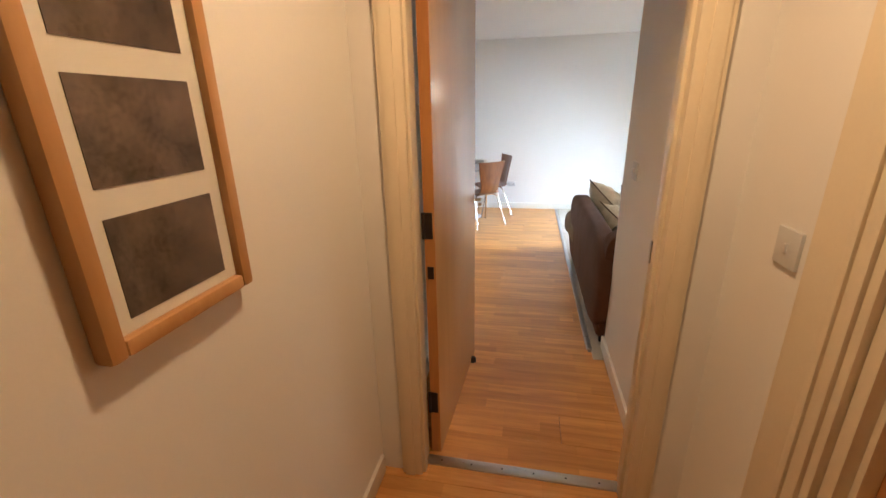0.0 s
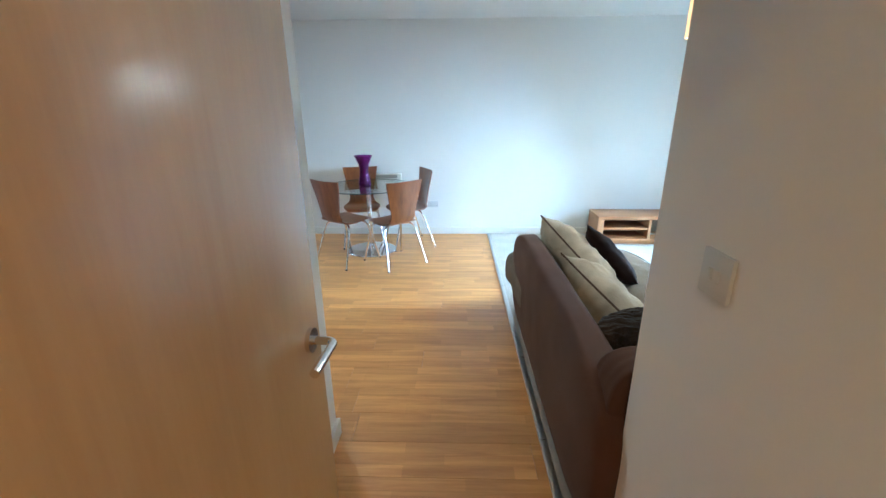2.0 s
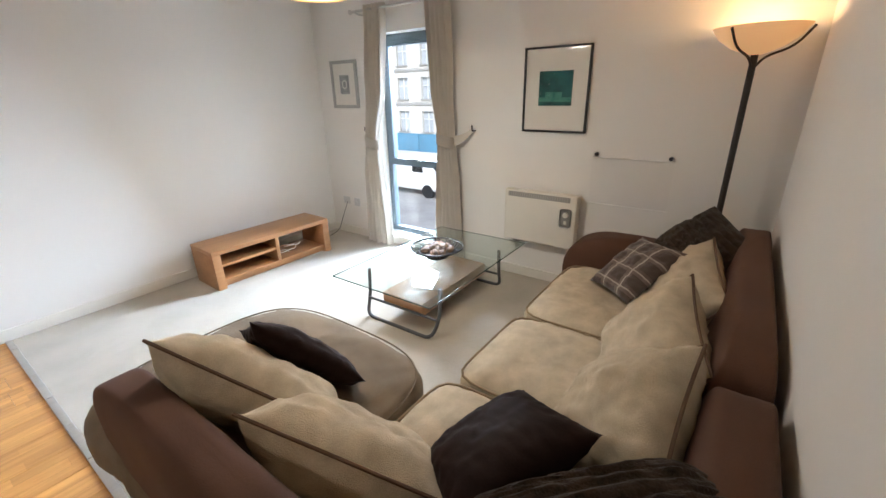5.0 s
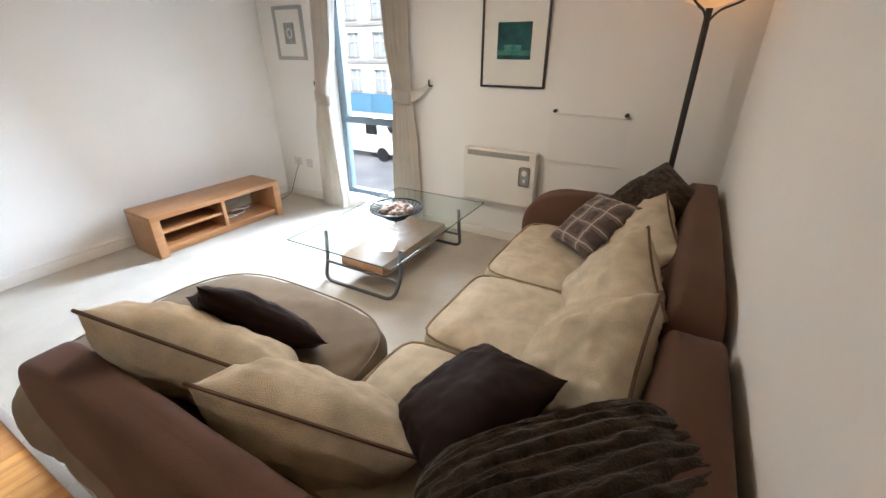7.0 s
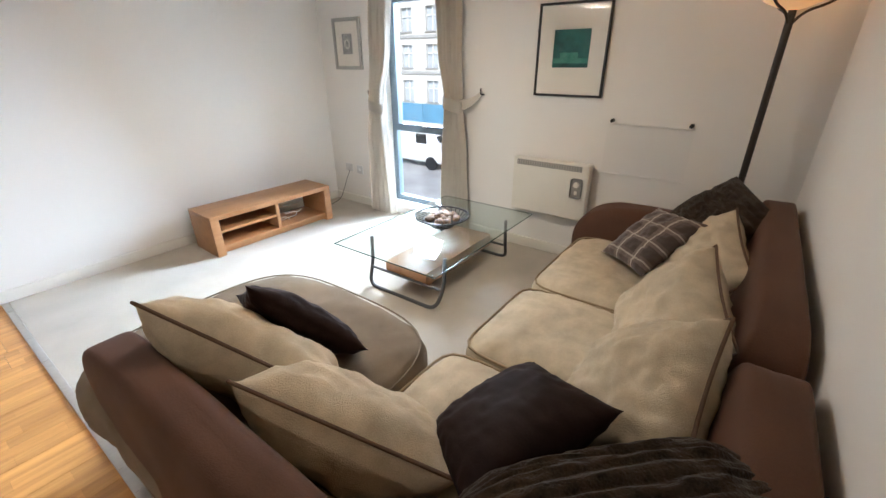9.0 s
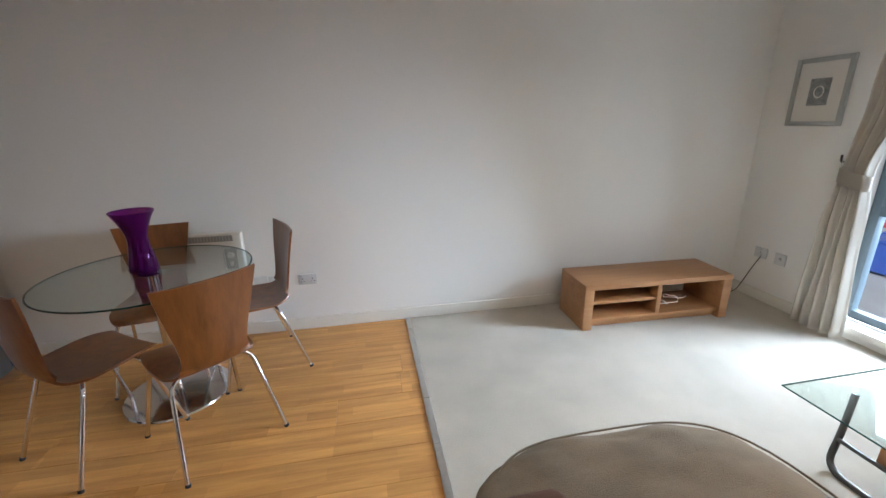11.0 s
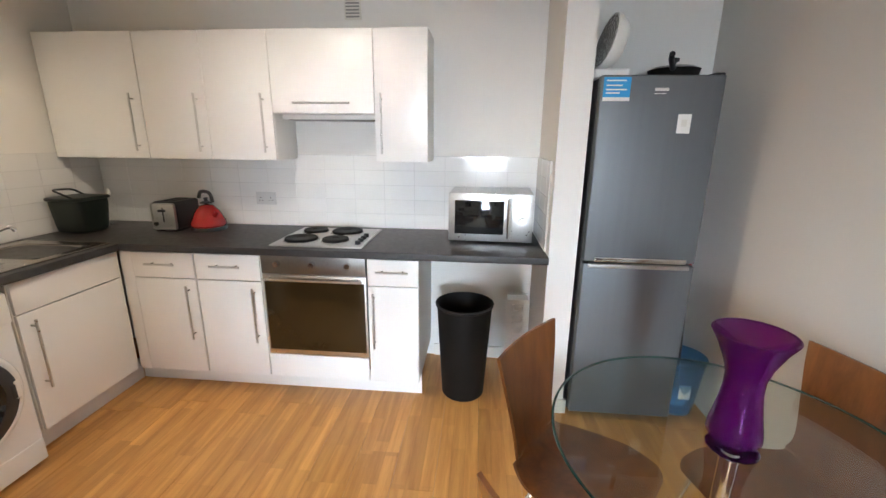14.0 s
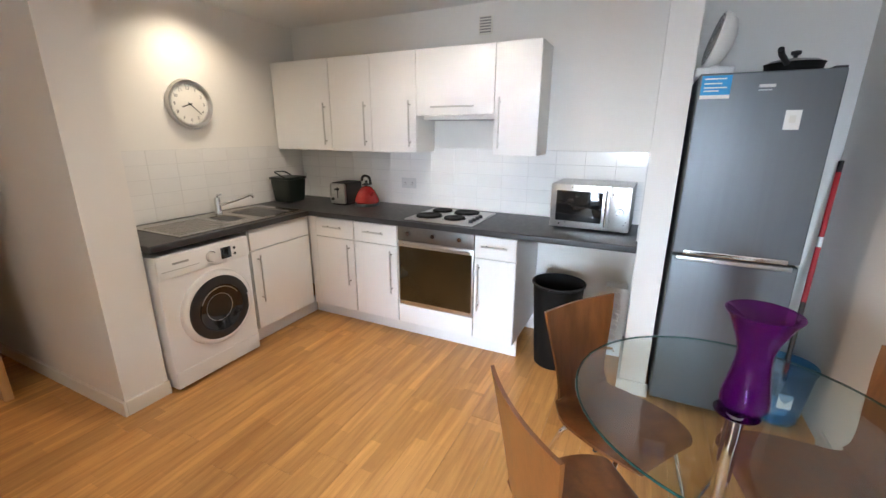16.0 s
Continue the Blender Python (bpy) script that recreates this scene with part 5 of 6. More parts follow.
# oven and hob
ov = thing("oven", "built-in stainless oven with a brown glass door", "oven", (-1.78, 4.55, 0.27))
part("body", box(-2.05, 4.272, 0.27, KX - 0.02, 4.840, 0.868), GREYPL, ov)
fp = part("control_panel", box(KX - 0.02, 4.268, 0.765, KX + 0.002, 4.844, 0.866, 0.003), DARKSTEEL, ov, "dark stainless control panel")
for y in (4.36, 4.555, 4.75):
    k = part("knob", rod((KX + 0.002, y, 0.825), (KX + 0.026, y, 0.825), 0.017, 0.015, 24), CHROME, fp)
dr = part("door", box(KX - 0.02, 4.268, 0.285, KX, 4.844, 0.760, 0.003), STEEL, ov, "stainless oven door frame")
part("door_glass", box(KX - 0.001, 4.278, 0.315, KX + 0.003, 4.834, 0.725, 0.001), OVENGLASS, dr, "brown tinted oven glass")
bar_handle(ov, (KX, 4.285, 0.742), (KX, 4.828, 0.742), (0.032, 0, 0), 0.008, "stainless oven bar handle")
part("filler_panel", box(KX - 0.018, 4.268, 0.14, KX - 0.002, 4.844, 0.28, 0.002), WHITE, ov, "white filler panel below")
hob = thing("hob", "stainless electric hob with four black plates", "hob", (-1.76, 4.56, WT1))
part("tray", box(-2.01, 4.30, WT1, -1.53, 4.815, WT1 + 0.008, 0.003), STEEL, hob)
for x, y, r in ((-1.66, 4.43, 0.092), (-1.66, 4.63, 0.074), (-1.88, 4.43, 0.074), (-1.88, 4.63, 0.092)):
    pl_ = part("hot_plate", lathe([(0, 0.016), (r * 0.25, 0.015), (r * 0.3, 0.018), (r * 0.95, 0.018), (r, 0.014), (r, 0.0)], (x, y, WT1 + 0.008), 40), BLACKMATT, hob)
    part("trim_ring", tube([(x + (r + 0.006) * math.cos(k * math.pi / 20), y + (r + 0.006) * math.sin(k * math.pi / 20), WT1 + 0.010) for k in range(40)], 0.004, 8, closed=True), CHROME, pl_)
for i in range(4):
    part("knob", rod((-1.60 - i * 0.06, 4.775, WT1 + 0.007), (-1.60 - i * 0.06, 4.775, WT1 + 0.028), 0.016, 0.014, 20), BLACK, hob)

# wall cabinets
WX = -1.793


def wall_unit(y0, y1, z0, z1, doors, label):
    t = thing("wall_cabinet", label, "kitchen cabinet", ((WX + KB) / 2, (y0 + y1) / 2, z0), group="white wall cabinets")
    part("carcass", box(-2.088, y0 + 0.001, z0, WX - 0.019, y1 - 0.001, z1), WHITEMATT, t)
    for a, b, hy in doors:
        d = part("door", box(WX - 0.018, a + 0.0015, z0 + 0.002, WX, b - 0.0015, z1 - 0.002, 0.003), WHITE, t)
        if hy is None:
            bar_handle(d, (WX, (a + b) / 2 - 0.16, z0 + 0.055), (WX, (a + b) / 2 + 0.16, z0 + 0.055), (0.03, 0, 0))
        else:
            bar_handle(d, (WX, hy, z0 + 0.045), (WX, hy, z0 + 0.365), (0.03, 0, 0))


wall_unit(2.855, 3.478, 1.352, 2.045, [(2.875, 3.478, 3.43)], "white gloss single wall cabinet in the corner")
wall_unit(3.480, 4.258, 1.352, 2.045, [(3.480, 3.869, 3.82), (3.869, 4.258, 4.21)], "white gloss double wall cabinet")
wall_unit(4.260, 4.843, 1.612, 2.045, [(4.260, 4.843, None)], "white gloss lift-up cabinet over the hood")
wall_unit(4.845, 5.140, 1.352, 2.045, [(4.845, 5.140, 4.885)], "narrow white gloss wall cabinet")
hood = thing("cooker_hood", "slim white cooker hood under the cabinet", "cooker hood", (-1.94, 4.55, 1.58))
part("body", box(-2.085, 4.27, 1.585, WX - 0.09, 4.835, 1.611, 0.004), WHITEMATT, hood)
part("filter", box(-2.05, 4.30, 1.581, -1.90, 4.805, 1.585), GREYPL, hood)
vent = plate("vent", "small beige extractor vent on the wall", (-2.09, 4.66, 2.215), (0, 1, 0), 0.10, 0.12, material=CREAMPL)
for i in range(6):
    part("slat", box(-2.081, 4.62, 2.168 + i * 0.018, -2.076, 4.70, 2.176 + i * 0.018), GREYPL, vent)

# sink
sk = thing("sink", "stainless one-and-a-half bowl sink with drainer", "sink", (-1.0, 3.15, WT1))


def sheet_with_bowls(x0, y0, x1, y1, z, bowls):
    """A pressed steel top with sunk bowls."""
    out = bmesh.new()
    xs = sorted({x0, x1, *[v for b in bowls for v in (b[0], b[2])]})
    ys = sorted({y0, y1, *[v for b in bowls for v in (b[1], b[3])]})
    for i in range(len(xs) - 1):
        for j in range(len(ys) - 1):
            xm, ym = (xs[i] + xs[i + 1]) / 2, (ys[j] + ys[j + 1]) / 2
            if any(b[0] < xm < b[2] and b[1] < ym < b[3] for b in bowls):
                continue
            out.faces.new([out.verts.new(c) for c in ((xs[i], ys[j], z), (xs[i + 1], ys[j], z), (xs[i + 1], ys[j + 1], z), (xs[i], ys[j + 1], z))])
    bmesh.ops.remove_doubles(out, verts=out.verts, dist=1e-5)
    return out


bowls = [(-1.40, 2.99, -1.13, 3.37, 0.15), (-1.06, 3.06, -0.92, 3.30, 0.09)]
part("top_sheet", sheet_with_bowls(-1.47, 2.92, -0.50, 3.42, WT1 + 0.006, bowls), SINKSTEEL, sk)
part("rim", tube([(-1.47, 2.92, WT1 + 0.003), (-0.50, 2.92, WT1 + 0.003), (-0.50, 3.42, WT1 + 0.003), (-1.47, 3.42, WT1 + 0.003)], 0.004, 8, closed=True), SINKSTEEL, sk)
for b in bowls:
    x0, y0, x1, y1, dp = b
    out = bmesh.new()
    rings = []
    for k, (ins, z) in enumerate(((-0.004, 0.0065), (0.006, 0.0), (0.014, -dp * 0.5), (0.022, -dp * 0.9), (0.05, -dp))):
        ring = []
        for q in range(32):
            a = (q + 0.5) / 32 * 2 * math.pi
            c, s = math.cos(a), math.sin(a)
            kk = (abs(c) ** 6 + abs(s) ** 6) ** (-1 / 6)
            ring.append(out.verts.new(((x0 + x1) / 2 + ((x1 - x0) / 2 - ins) * c * kk, (y0 + y1) / 2 + ((y1 - y0) / 2 - ins) * s * kk, WT1 + z)))
        rings.append(ring)
    for p, q in zip(rings, rings[1:]):
        for i in range(32):
            out.faces.new((p[i], p[(i + 1) % 32], q[(i + 1) % 32], q[i]))
    out.faces.new(rings[-1])
    bw = part("bowl", out, SINKSTEEL, sk)
for i in range(9):
    part("drainer_rib", rod((-0.88, 3.02 + i * 0.042, WT1 + 0.006), (-0.53, 3.02 + i * 0.042, WT1 + 0.006), 0.004, seg=8), SINKSTEEL, sk)
tap = thing("mixer_tap", "chrome single-lever mixer tap with a long spout", "tap", (-1.09, 2.955, WT1 + 0.006))
part("body", lathe([(0, 0), (0.026, 0), (0.024, 0.01), (0.021, 0.03), (0.021, 0.10), (0.018, 0.115), (0, 0.118)], (-1.09, 2.955, WT1 + 0.006), 28), CHROME, tap)
part("spout", tube(bend([(-1.09, 2.965, WT1 + 0.06), (-1.16, 3.04, WT1 + 0.09), (-1.25, 3.13, WT1 + 0.135), (-1.26, 3.14, WT1 + 0.11)], 0.02), 0.010, 12), CHROME, tap)
part("lever", tube([(-1.09, 2.955, WT1 + 0.115), (-1.085, 2.97, WT1 + 0.14), (-1.07, 3.03, WT1 + 0.15)], 0.008, 10), CHROME, tap)

# washing machine
wm = thing("washing_machine", "white front-loading washing machine with a dark door", "washing machine", (-0.615, 3.2, 0))
part("casing", box(-0.908, 2.90, 0.02, -0.318, 3.455, 0.838, 0.010, 3), WHITE, wm)
part("control_fascia", box(-0.905, 3.453, 0.705, -0.321, 3.464, 0.835, 0.005), WHITE, wm)
part("kick_panel", box(-0.903, 3.452, 0.022, -0.323, 3.460, 0.125, 0.004), WHITE, wm)
for x in (-0.87, -0.36):
    for y in (2.95, 3.41):
        part("foot", rod((x, y, 0), (x, y, 0.022), 0.02, seg=14), BLACK, wm)
WC = Vector((-0.640, 3.458, 0.435))
ring = lambda r0, r1, d0, d1, seg=56: lathe([(r0, d0), (r1, d0), (r1 - 0.004, d1), (r0 + 0.004, d1), (r0, d0)], (0, 0, 0), seg)
TWM = Matrix.Translation(WC) @ Matrix.Rotation(radians(-90), 4, "X")


def turned(bm, m):
    bmesh.ops.transform(bm, matrix=m, verts=bm.verts)
    return bm


pd = part("door_ring", turned(lathe([(0.196, -0.004), (0.240, -0.004), (0.237, 0.012), (0.226, 0.025), (0.214, 0.029), (0.202, 0.026), (0.196, -0.004)], (0, 0, 0), 72), TWM), WHITE, wm, "white porthole surround")
part("door_rim", turned(lathe([(0.146, 0.020), (0.200, 0.0), (0.206, 0.022), (0.200, 0.034), (0.168, 0.044), (0.149, 0.040), (0.146, 0.020)], (0, 0, 0), 72), TWM), BLACK, pd, "glossy black door rim")
part("door_glass", turned(lathe([(0, 0.004), (0.07, 0.006), (0.120, 0.016), (0.149, 0.036), (0.146, 0.039), (0.117, 0.021), (0.068, 0.011), (0, 0.009)], (0, 0, 0), 56), TWM), BLACKGLASS, pd, "dark domed door glass")
part("drum_ring", turned(ring(0.083, 0.092, 0.012, 0.0165), TWM), STEEL, pd, "steel drum edge behind the glass")
part("glass_lip", turned(tube([(0.135 * math.cos(radians(a)), 0.135 * math.sin(radians(a)), 0.0345) for a in range(-150, -20, 6)], 0.0028, 6), TWM), STEEL, pd)
part("handle_recess", box(-0.852, 3.478, 0.385, -0.818, 3.497, 0.470, 0.008, 3), WHITE, pd, "white grip recess in the door rim")
part("door_catch", box(-0.824, 3.490, 0.395, -0.806, 3.504, 0.460, 0.004), BLACK, pd)
k = part("dial", rod((-0.638, 3.462, 0.765), (-0.638, 3.485, 0.765), 0.030, 0.027, 32), WHITEMATT, wm, "white programme dial")
part("dial_ring", turned(lathe([(0.030, 0), (0.034, 0), (0.034, 0.004), (0.030, 0.004), (0.030, 0)], (0, 0, 0), 32), Matrix.Translation((-0.638, 3.463, 0.765)) @ Matrix.Rotation(radians(-90), 4, "X")), CHROME, k)
part("display", box(-0.775, 3.463, 0.728, -0.705, 3.4665, 0.800, 0.002), BLACKGLASS, wm, "black display window")
for z in (0.745, 0.782):
    part("button", rod((-0.80, 3.463, z), (-0.80, 3.468, z), 0.009, seg=16), BLACK, wm)
part("drawer_badge", box(-0.50, 3.4635, 0.776, -0.405, 3.465, 0.788), GREYPL, wm, "small grey badge bar")
part("drawer_line", box(-0.56, 3.4635, 0.745, -0.34, 3.465, 0.7475), GREYPL, wm)

# wall clock
ck = thing("wall_clock", "round wall clock with a steel rim and white dial", "clock", (-1.055, 2.852, 1.68))
CKM = face_matrix((-1.055, 2.852, 1.68), (-1, 0, 0), (0, 0, 1))
part("rim", turned(lathe([(0.135, 0.0), (0.162, 0.0), (0.166, 0.015), (0.158, 0.036), (0.140, 0.030), (0.135, 0.012), (0.135, 0.0)], (0, 0, 0), 64), CKM), STEEL, ck, "brushed steel rim")
part("dial", turned(lathe([(0, 0.008), (0.138, 0.008), (0.138, 0.012), (0, 0.012)], (0, 0, 0), 64), CKM), PAPER, ck, "white dial")
for h in range(1, 13):
    a = radians(90 - h * 30)
    words(str(h), 0.030, CKM @ Matrix.Translation((0.105 * math.cos(a), 0.105 * math.sin(a), 0.0135)), BLACK, ck, "numeral")
for i in range(60):
    a = radians(i * 6)
    part("tick", box(0.124, -0.0008, 0.012, 0.132, 0.0008, 0.0135, m=CKM @ Matrix.Rotation(a, 4, "Z")), BLACK, ck)
for length, width, hour, z in ((0.062, 0.0035, 8.37, 0.018), (0.098, 0.0025, 22 / 5, 0.022)):
    part("clock_hand", box(-0.018, -width, z, length, width, z + 0.002, m=CKM @ Matrix.Rotation(radians(90 - hour * 30), 4, "Z")), BLACK, ck)
part("boss", turned(lathe([(0, 0.028), (0.006, 0.027), (0.007, 0.012)], (0, 0, 0), 20), CKM), BLACK, ck)

# fridge freezer
fr = thing("fridge_freezer", "tall silver fridge freezer with dark sides", "fridge", (-1.76, 6.21, 0))
part("cabinet", box(-2.06, 5.955, 0.03, -1.515, 6.485, 1.755, 0.008, 2), FRIDGESIDE, fr)
du = part("upper_door", box(-1.512, 5.957, 0.905, -1.458, 6.484, 1.762, 0.010, 3), FRIDGE, fr)
dl = part("lower_door", box(-1.512, 5.957, 0.045, -1.458, 6.484, 0.893, 0.010, 3), FRIDGE, fr)
part("handle_strip", box(-1.470, 6.005, 0.905, -1.440, 6.435, 0.930, 0.005, 3), CHROME, du, "bright recessed handle strip")
part("handle_strip", box(-1.475, 5.98, 0.872, -1.452, 6.46, 0.893, 0.005, 3), STEEL, dl)
part("energy_sticker", box(-1.4585, 5.968, 1.652, -1.4565, 6.085, 1.752), BLUE, du, "blue energy sticker")
for i, (w, z) in enumerate(((0.085, 1.735), (0.07, 1.715), (0.09, 1.697), (0.06, 1.683))):
    part("sticker_line", box(-1.4567, 5.98, z, -1.4560, 5.98 + w, z + 0.006), PAPER, du)
part("sticker_foot", box(-1.4568, 5.968, 1.652, -1.4562, 6.085, 1.668), PAPER, du)
part("note", box(-1.4585, 6.305, 1.515, -1.4565, 6.362, 1.598), PAPER, du, "small white paper note")
part("note_print", box(-1.4567, 6.322, 1.545, -1.4561, 6.345, 1.575), CREAMPL, du)
part("badge", box(-1.4585, 6.19, 1.695, -1.4562, 6.25, 1.708, 0.002), WHITEMATT, du, "small pale badge")
part("badge_stroke", box(-1.4585, 6.19, 1.682, -1.4562, 6.24, 1.686, 0.001), WHITEMATT, du)
for y in (6.0, 6.44):
    part("foot", rod((-1.55, y, 0), (-1.55, y, 0.035), 0.02, seg=14), BLACK, fr)
    part("foot", rod((-2.0, y, 0), (-2.0, y, 0.035), 0.02, seg=14), BLACK, fr)
part("hinge_cover", box(-1.56, 6.44, 1.755, -1.47, 6.483, 1.772, 0.004), BLACK, fr)

# on the fridge
fan = thing("desk_fan", "white plastic fan heater head tilted on its base", "fan", (-1.62, 6.02, 1.757))
part("base", box(-1.70, 5.94, 1.757, -1.53, 6.10, 1.80, 0.012, 3), WHITEMATT, fan)
FM = Matrix.Translation((-1.62, 6.02, 1.925)) @ Matrix.Rotation(radians(6), 4, "Z") @ Matrix.Rotation(radians(76), 4, "X")
part("housing", turned(lathe([(0, -0.06), (0.06, -0.058), (0.10, -0.04), (0.122, -0.005), (0.124, 0.02), (0.118, 0.024), (0.112, 0.015), (0, 0.012)], (0, 0, 0), 40), FM), WHITEMATT, fan)
for r in (0.03, 0.05, 0.07, 0.09, 0.108):
    part("guard_hoop", turned(tube([(r * math.cos(k * math.pi / 18), r * math.sin(k * math.pi / 18), 0.028 - r * 0.06) for k in range(36)], 0.0022, 6, closed=True), FM), GREYPL, fan)
for k in range(16):
    a = k * math.pi / 8
    part("guard_spoke", turned(rod((0.012 * math.cos(a), 0.012 * math.sin(a), 0.027), (0.118 * math.cos(a), 0.118 * math.sin(a), 0.021), 0.0018, seg=6), FM), GREYPL, fan)
part("neck", rod((-1.62, 6.02, 1.79), (-1.62, 6.02, 1.86), 0.022, seg=18), WHITEMATT, fan)
pan = thing("saucepan", "dark non-stick pan with a lid on the fridge", "pan", (-1.66, 6.33, 1.757))
part("body", lathe([(0, 0), (0.098, 0), (0.105, 0.008), (0.113, 0.05), (0.116, 0.052), (0.108, 0.05), (0.10, 0.01), (0, 0.008)], (-1.66, 6.34, 1.757), 44), BLACKMATT, pan)
part("lid", lathe([(0.112, 0.052), (0.09, 0.064), (0.04, 0.072), (0, 0.073)], (-1.66, 6.34, 1.757), 44), GREYPL, pan)
part("lid_knob", lathe([(0.008, 0.07), (0.008, 0.085), (0.02, 0.092), (0.02, 0.105), (0, 0.11)], (-1.66, 6.34, 1.757), 24), BLACK, pan)
part("handle", tube([(-1.55, 6.29, 1.80), (-1.48, 6.25, 1.83), (-1.45, 6.24, 1.845)], 0.012, 12), BLACK, pan)

# mop and bucket beside the fridge
mop = thing("mop", "red and white mop handle leaning in the corner", "mop", (-1.62, 6.62, 0))
a, b = Vector((-1.60, 6.57, 0.06)), Vector((-2.00, 6.705, 1.36))
for s0, s1, mt in ((0.0, 0.44, BRONZE), (0.44, 0.66, REDPL), (0.66, 0.70, WHITEMATT), (0.70, 0.955, REDPL), (0.955, 1.0, BLACK)):
    part("handle_section", rod(a.lerp(b, s0), a.lerp(b, s1), 0.0125, seg=14), mt, mop)
part("mop_head", softbox((-1.60, 6.57, 0.09), (0.12, 0.10, 0.08), 3, 3, 8), WHITEMATT, mop)
bk = thing("mop_bucket", "clear blue plastic mop bucket", "bucket", (-1.66, 6.63, 0))
part("body", lathe([(0, 0), (0.10, 0), (0.105, 0.01), (0.135, 0.31), (0.142, 0.315), (0.142, 0.325), (0.131, 0.322), (0.100, 0.014), (0, 0.012)], (-1.64, 6.58, 0), 40), CLEARBLUE, bk)
part("label", box(-1.526, 6.55, 0.12, -1.521, 6.61, 0.20), PAPER, bk)

# waste bin and bottle rack
bn = thing("waste_bin", "tall black tapered plastic waste bin", "waste bin", (-1.66, 5.37, 0))
part("body", lathe([(0, 0.0), (0.118, 0.0), (0.124, 0.008), (0.158, 0.555), (0.166, 0.562), (0.166, 0.575), (0.156, 0.578), (0.150, 0.565), (0.117, 0.014), (0, 0.012)], (-1.665, 5.37, 0), 56), BLACKMATT, bn)
part("rim", tube([(-1.665 + 0.163 * math.cos(k * math.pi / 28), 5.37 + 0.163 * math.sin(k * math.pi / 28), 0.572) for k in range(56)], 0.006, 8, closed=True), BLACK, bn, "rolled black rim")
rk = thing("bottle_rack", "white pierced plastic rack under the worktop", "rack", (-1.98, 5.71, 0))
for x in (-2.05, -1.93):
    part("panel", wall_with_hole("y", x, x + 0.008, 5.63, 5.775, 0.0, 0.50, [(5.665, 5.74, 0.03 + i * 0.078, 0.085 + i * 0.078) for i in range(6)]), WHITEMATT, rk)
for i in range(6):
    part("bottle_ring", tube([(-1.926, 5.7025 + 0.034 * math.cos(k * math.pi / 10), 0.0575 + i * 0.078 + 0.026 * math.sin(k * math.pi / 10)) for k in range(20)], 0.006, 6, closed=True), WHITEMATT, rk)
part("tie", box(-2.042, 5.64, 0.48, -1.93, 5.77, 0.49), WHITEMATT, rk)

# on the worktop
mw = thing("microwave", "stainless microwave with two dials", "microwave", (-1.92, 5.5, WT1))
MM = Matrix.Translation((-1.90, 5.505, WT1)) @ Matrix.Rotation(radians(-2), 4, "Z")
part("casing", box(-0.17, -0.235, 0.012, 0.15, 0.235, 0.285, 0.006, m=MM), STEEL, mw)
dr = part("door", box(0.150, -0.235, 0.014, 0.168, 0.115, 0.283, 0.004, m=MM), STEEL, mw)
part("door_window", box(0.167, -0.20, 0.055, 0.1705, 0.075, 0.245, 0.002, m=MM), BLACKGLASS, dr, "dark mesh window")
part("handle", rod(MM @ Vector((0.188, 0.098, 0.04)), MM @ Vector((0.188, 0.098, 0.262)), 0.007, seg=12), CHROME, dr)
cp = part("control_panel", box(0.150, 0.117, 0.014, 0.167, 0.235, 0.283, 0.004, m=MM), STEEL, mw, "brushed steel control panel")
for z in (0.135, 0.205):
    kk = part("dial", rod(MM @ Vector((0.166, 0.178, z)), MM @ Vector((0.186, 0.178, z)), 0.023, 0.020, 28), STEEL, cp)
    part("dial_mark", box(0.186, 0.1765, z, 0.188, 0.1795, z + 0.018, m=MM), BLACK, kk)
for y in (-0.2, 0.2):
    for x in (-0.14, 0.12):
        part("foot", rod(MM @ Vector((x, y, 0)), MM @ Vector((x, y, 0.014)), 0.012, seg=12), BLACK, mw)

kt = thing("kettle", "red enamel pyramid kettle on a black base", "kettle", (-1.90, 3.71, WT1))
kx, ky = -1.90, 3.715
part("base_ring", lathe([(0, 0), (0.102, 0), (0.106, 0.006), (0.102, 0.022), (0, 0.022)], (kx, ky, WT1), 36), BLACK, kt)
part("body", lathe([(0.098, 0.0), (0.105, 0.012), (0.101, 0.035), (0.072, 0.095), (0.040, 0.132), (0, 0.142)], (kx, ky, WT1 + 0.022), 44), RED, kt)
part("lid", lathe([(0.036, 0.0), (0.034, 0.008), (0.012, 0.014), (0.010, 0.024), (0.014, 0.034), (0, 0.038)], (kx, ky, WT1 + 0.168), 28), BLACK, kt)
part("handle", tube(bend([(kx - 0.02, ky + 0.03, WT1 + 0.17), (kx - 0.02, ky + 0.02, WT1 + 0.235), (kx, ky - 0.03, WT1 + 0.245), (kx, ky - 0.045, WT1 + 0.20)], 0.03), 0.011, 12), BLACK, kt)
part("spout", rod((kx + 0.03, ky + 0.055, WT1 + 0.085), (kx + 0.045, ky + 0.10, WT1 + 0.125), 0.018, 0.011, 18), RED, kt)
tr = thing("toaster", "steel and black two-slot toaster", "toaster", (-1.90, 3.50, WT1))
part("body", box(-2.02, 3.425, WT1 + 0.012, -1.797, 3.585, WT1 + 0.185, 0.022, 4), BLACK, tr)
part("end_panel", box(-1.80, 3.43, WT1 + 0.014, -1.788, 3.58, WT1 + 0.178, 0.018, 3), STEEL, tr)
part("lever_slot", box(-1.789, 3.500, WT1 + 0.06, -1.786, 3.508, WT1 + 0.15), BLACK, tr)
part("lever", box(-1.789, 3.485, WT1 + 0.125, -1.768, 3.523, WT1 + 0.140, 0.004), BLACK, tr)
part("dial", rod((-1.788, 3.455, WT1 + 0.05), (-1.776, 3.455, WT1 + 0.05), 0.012, seg=18), BLACK, tr)
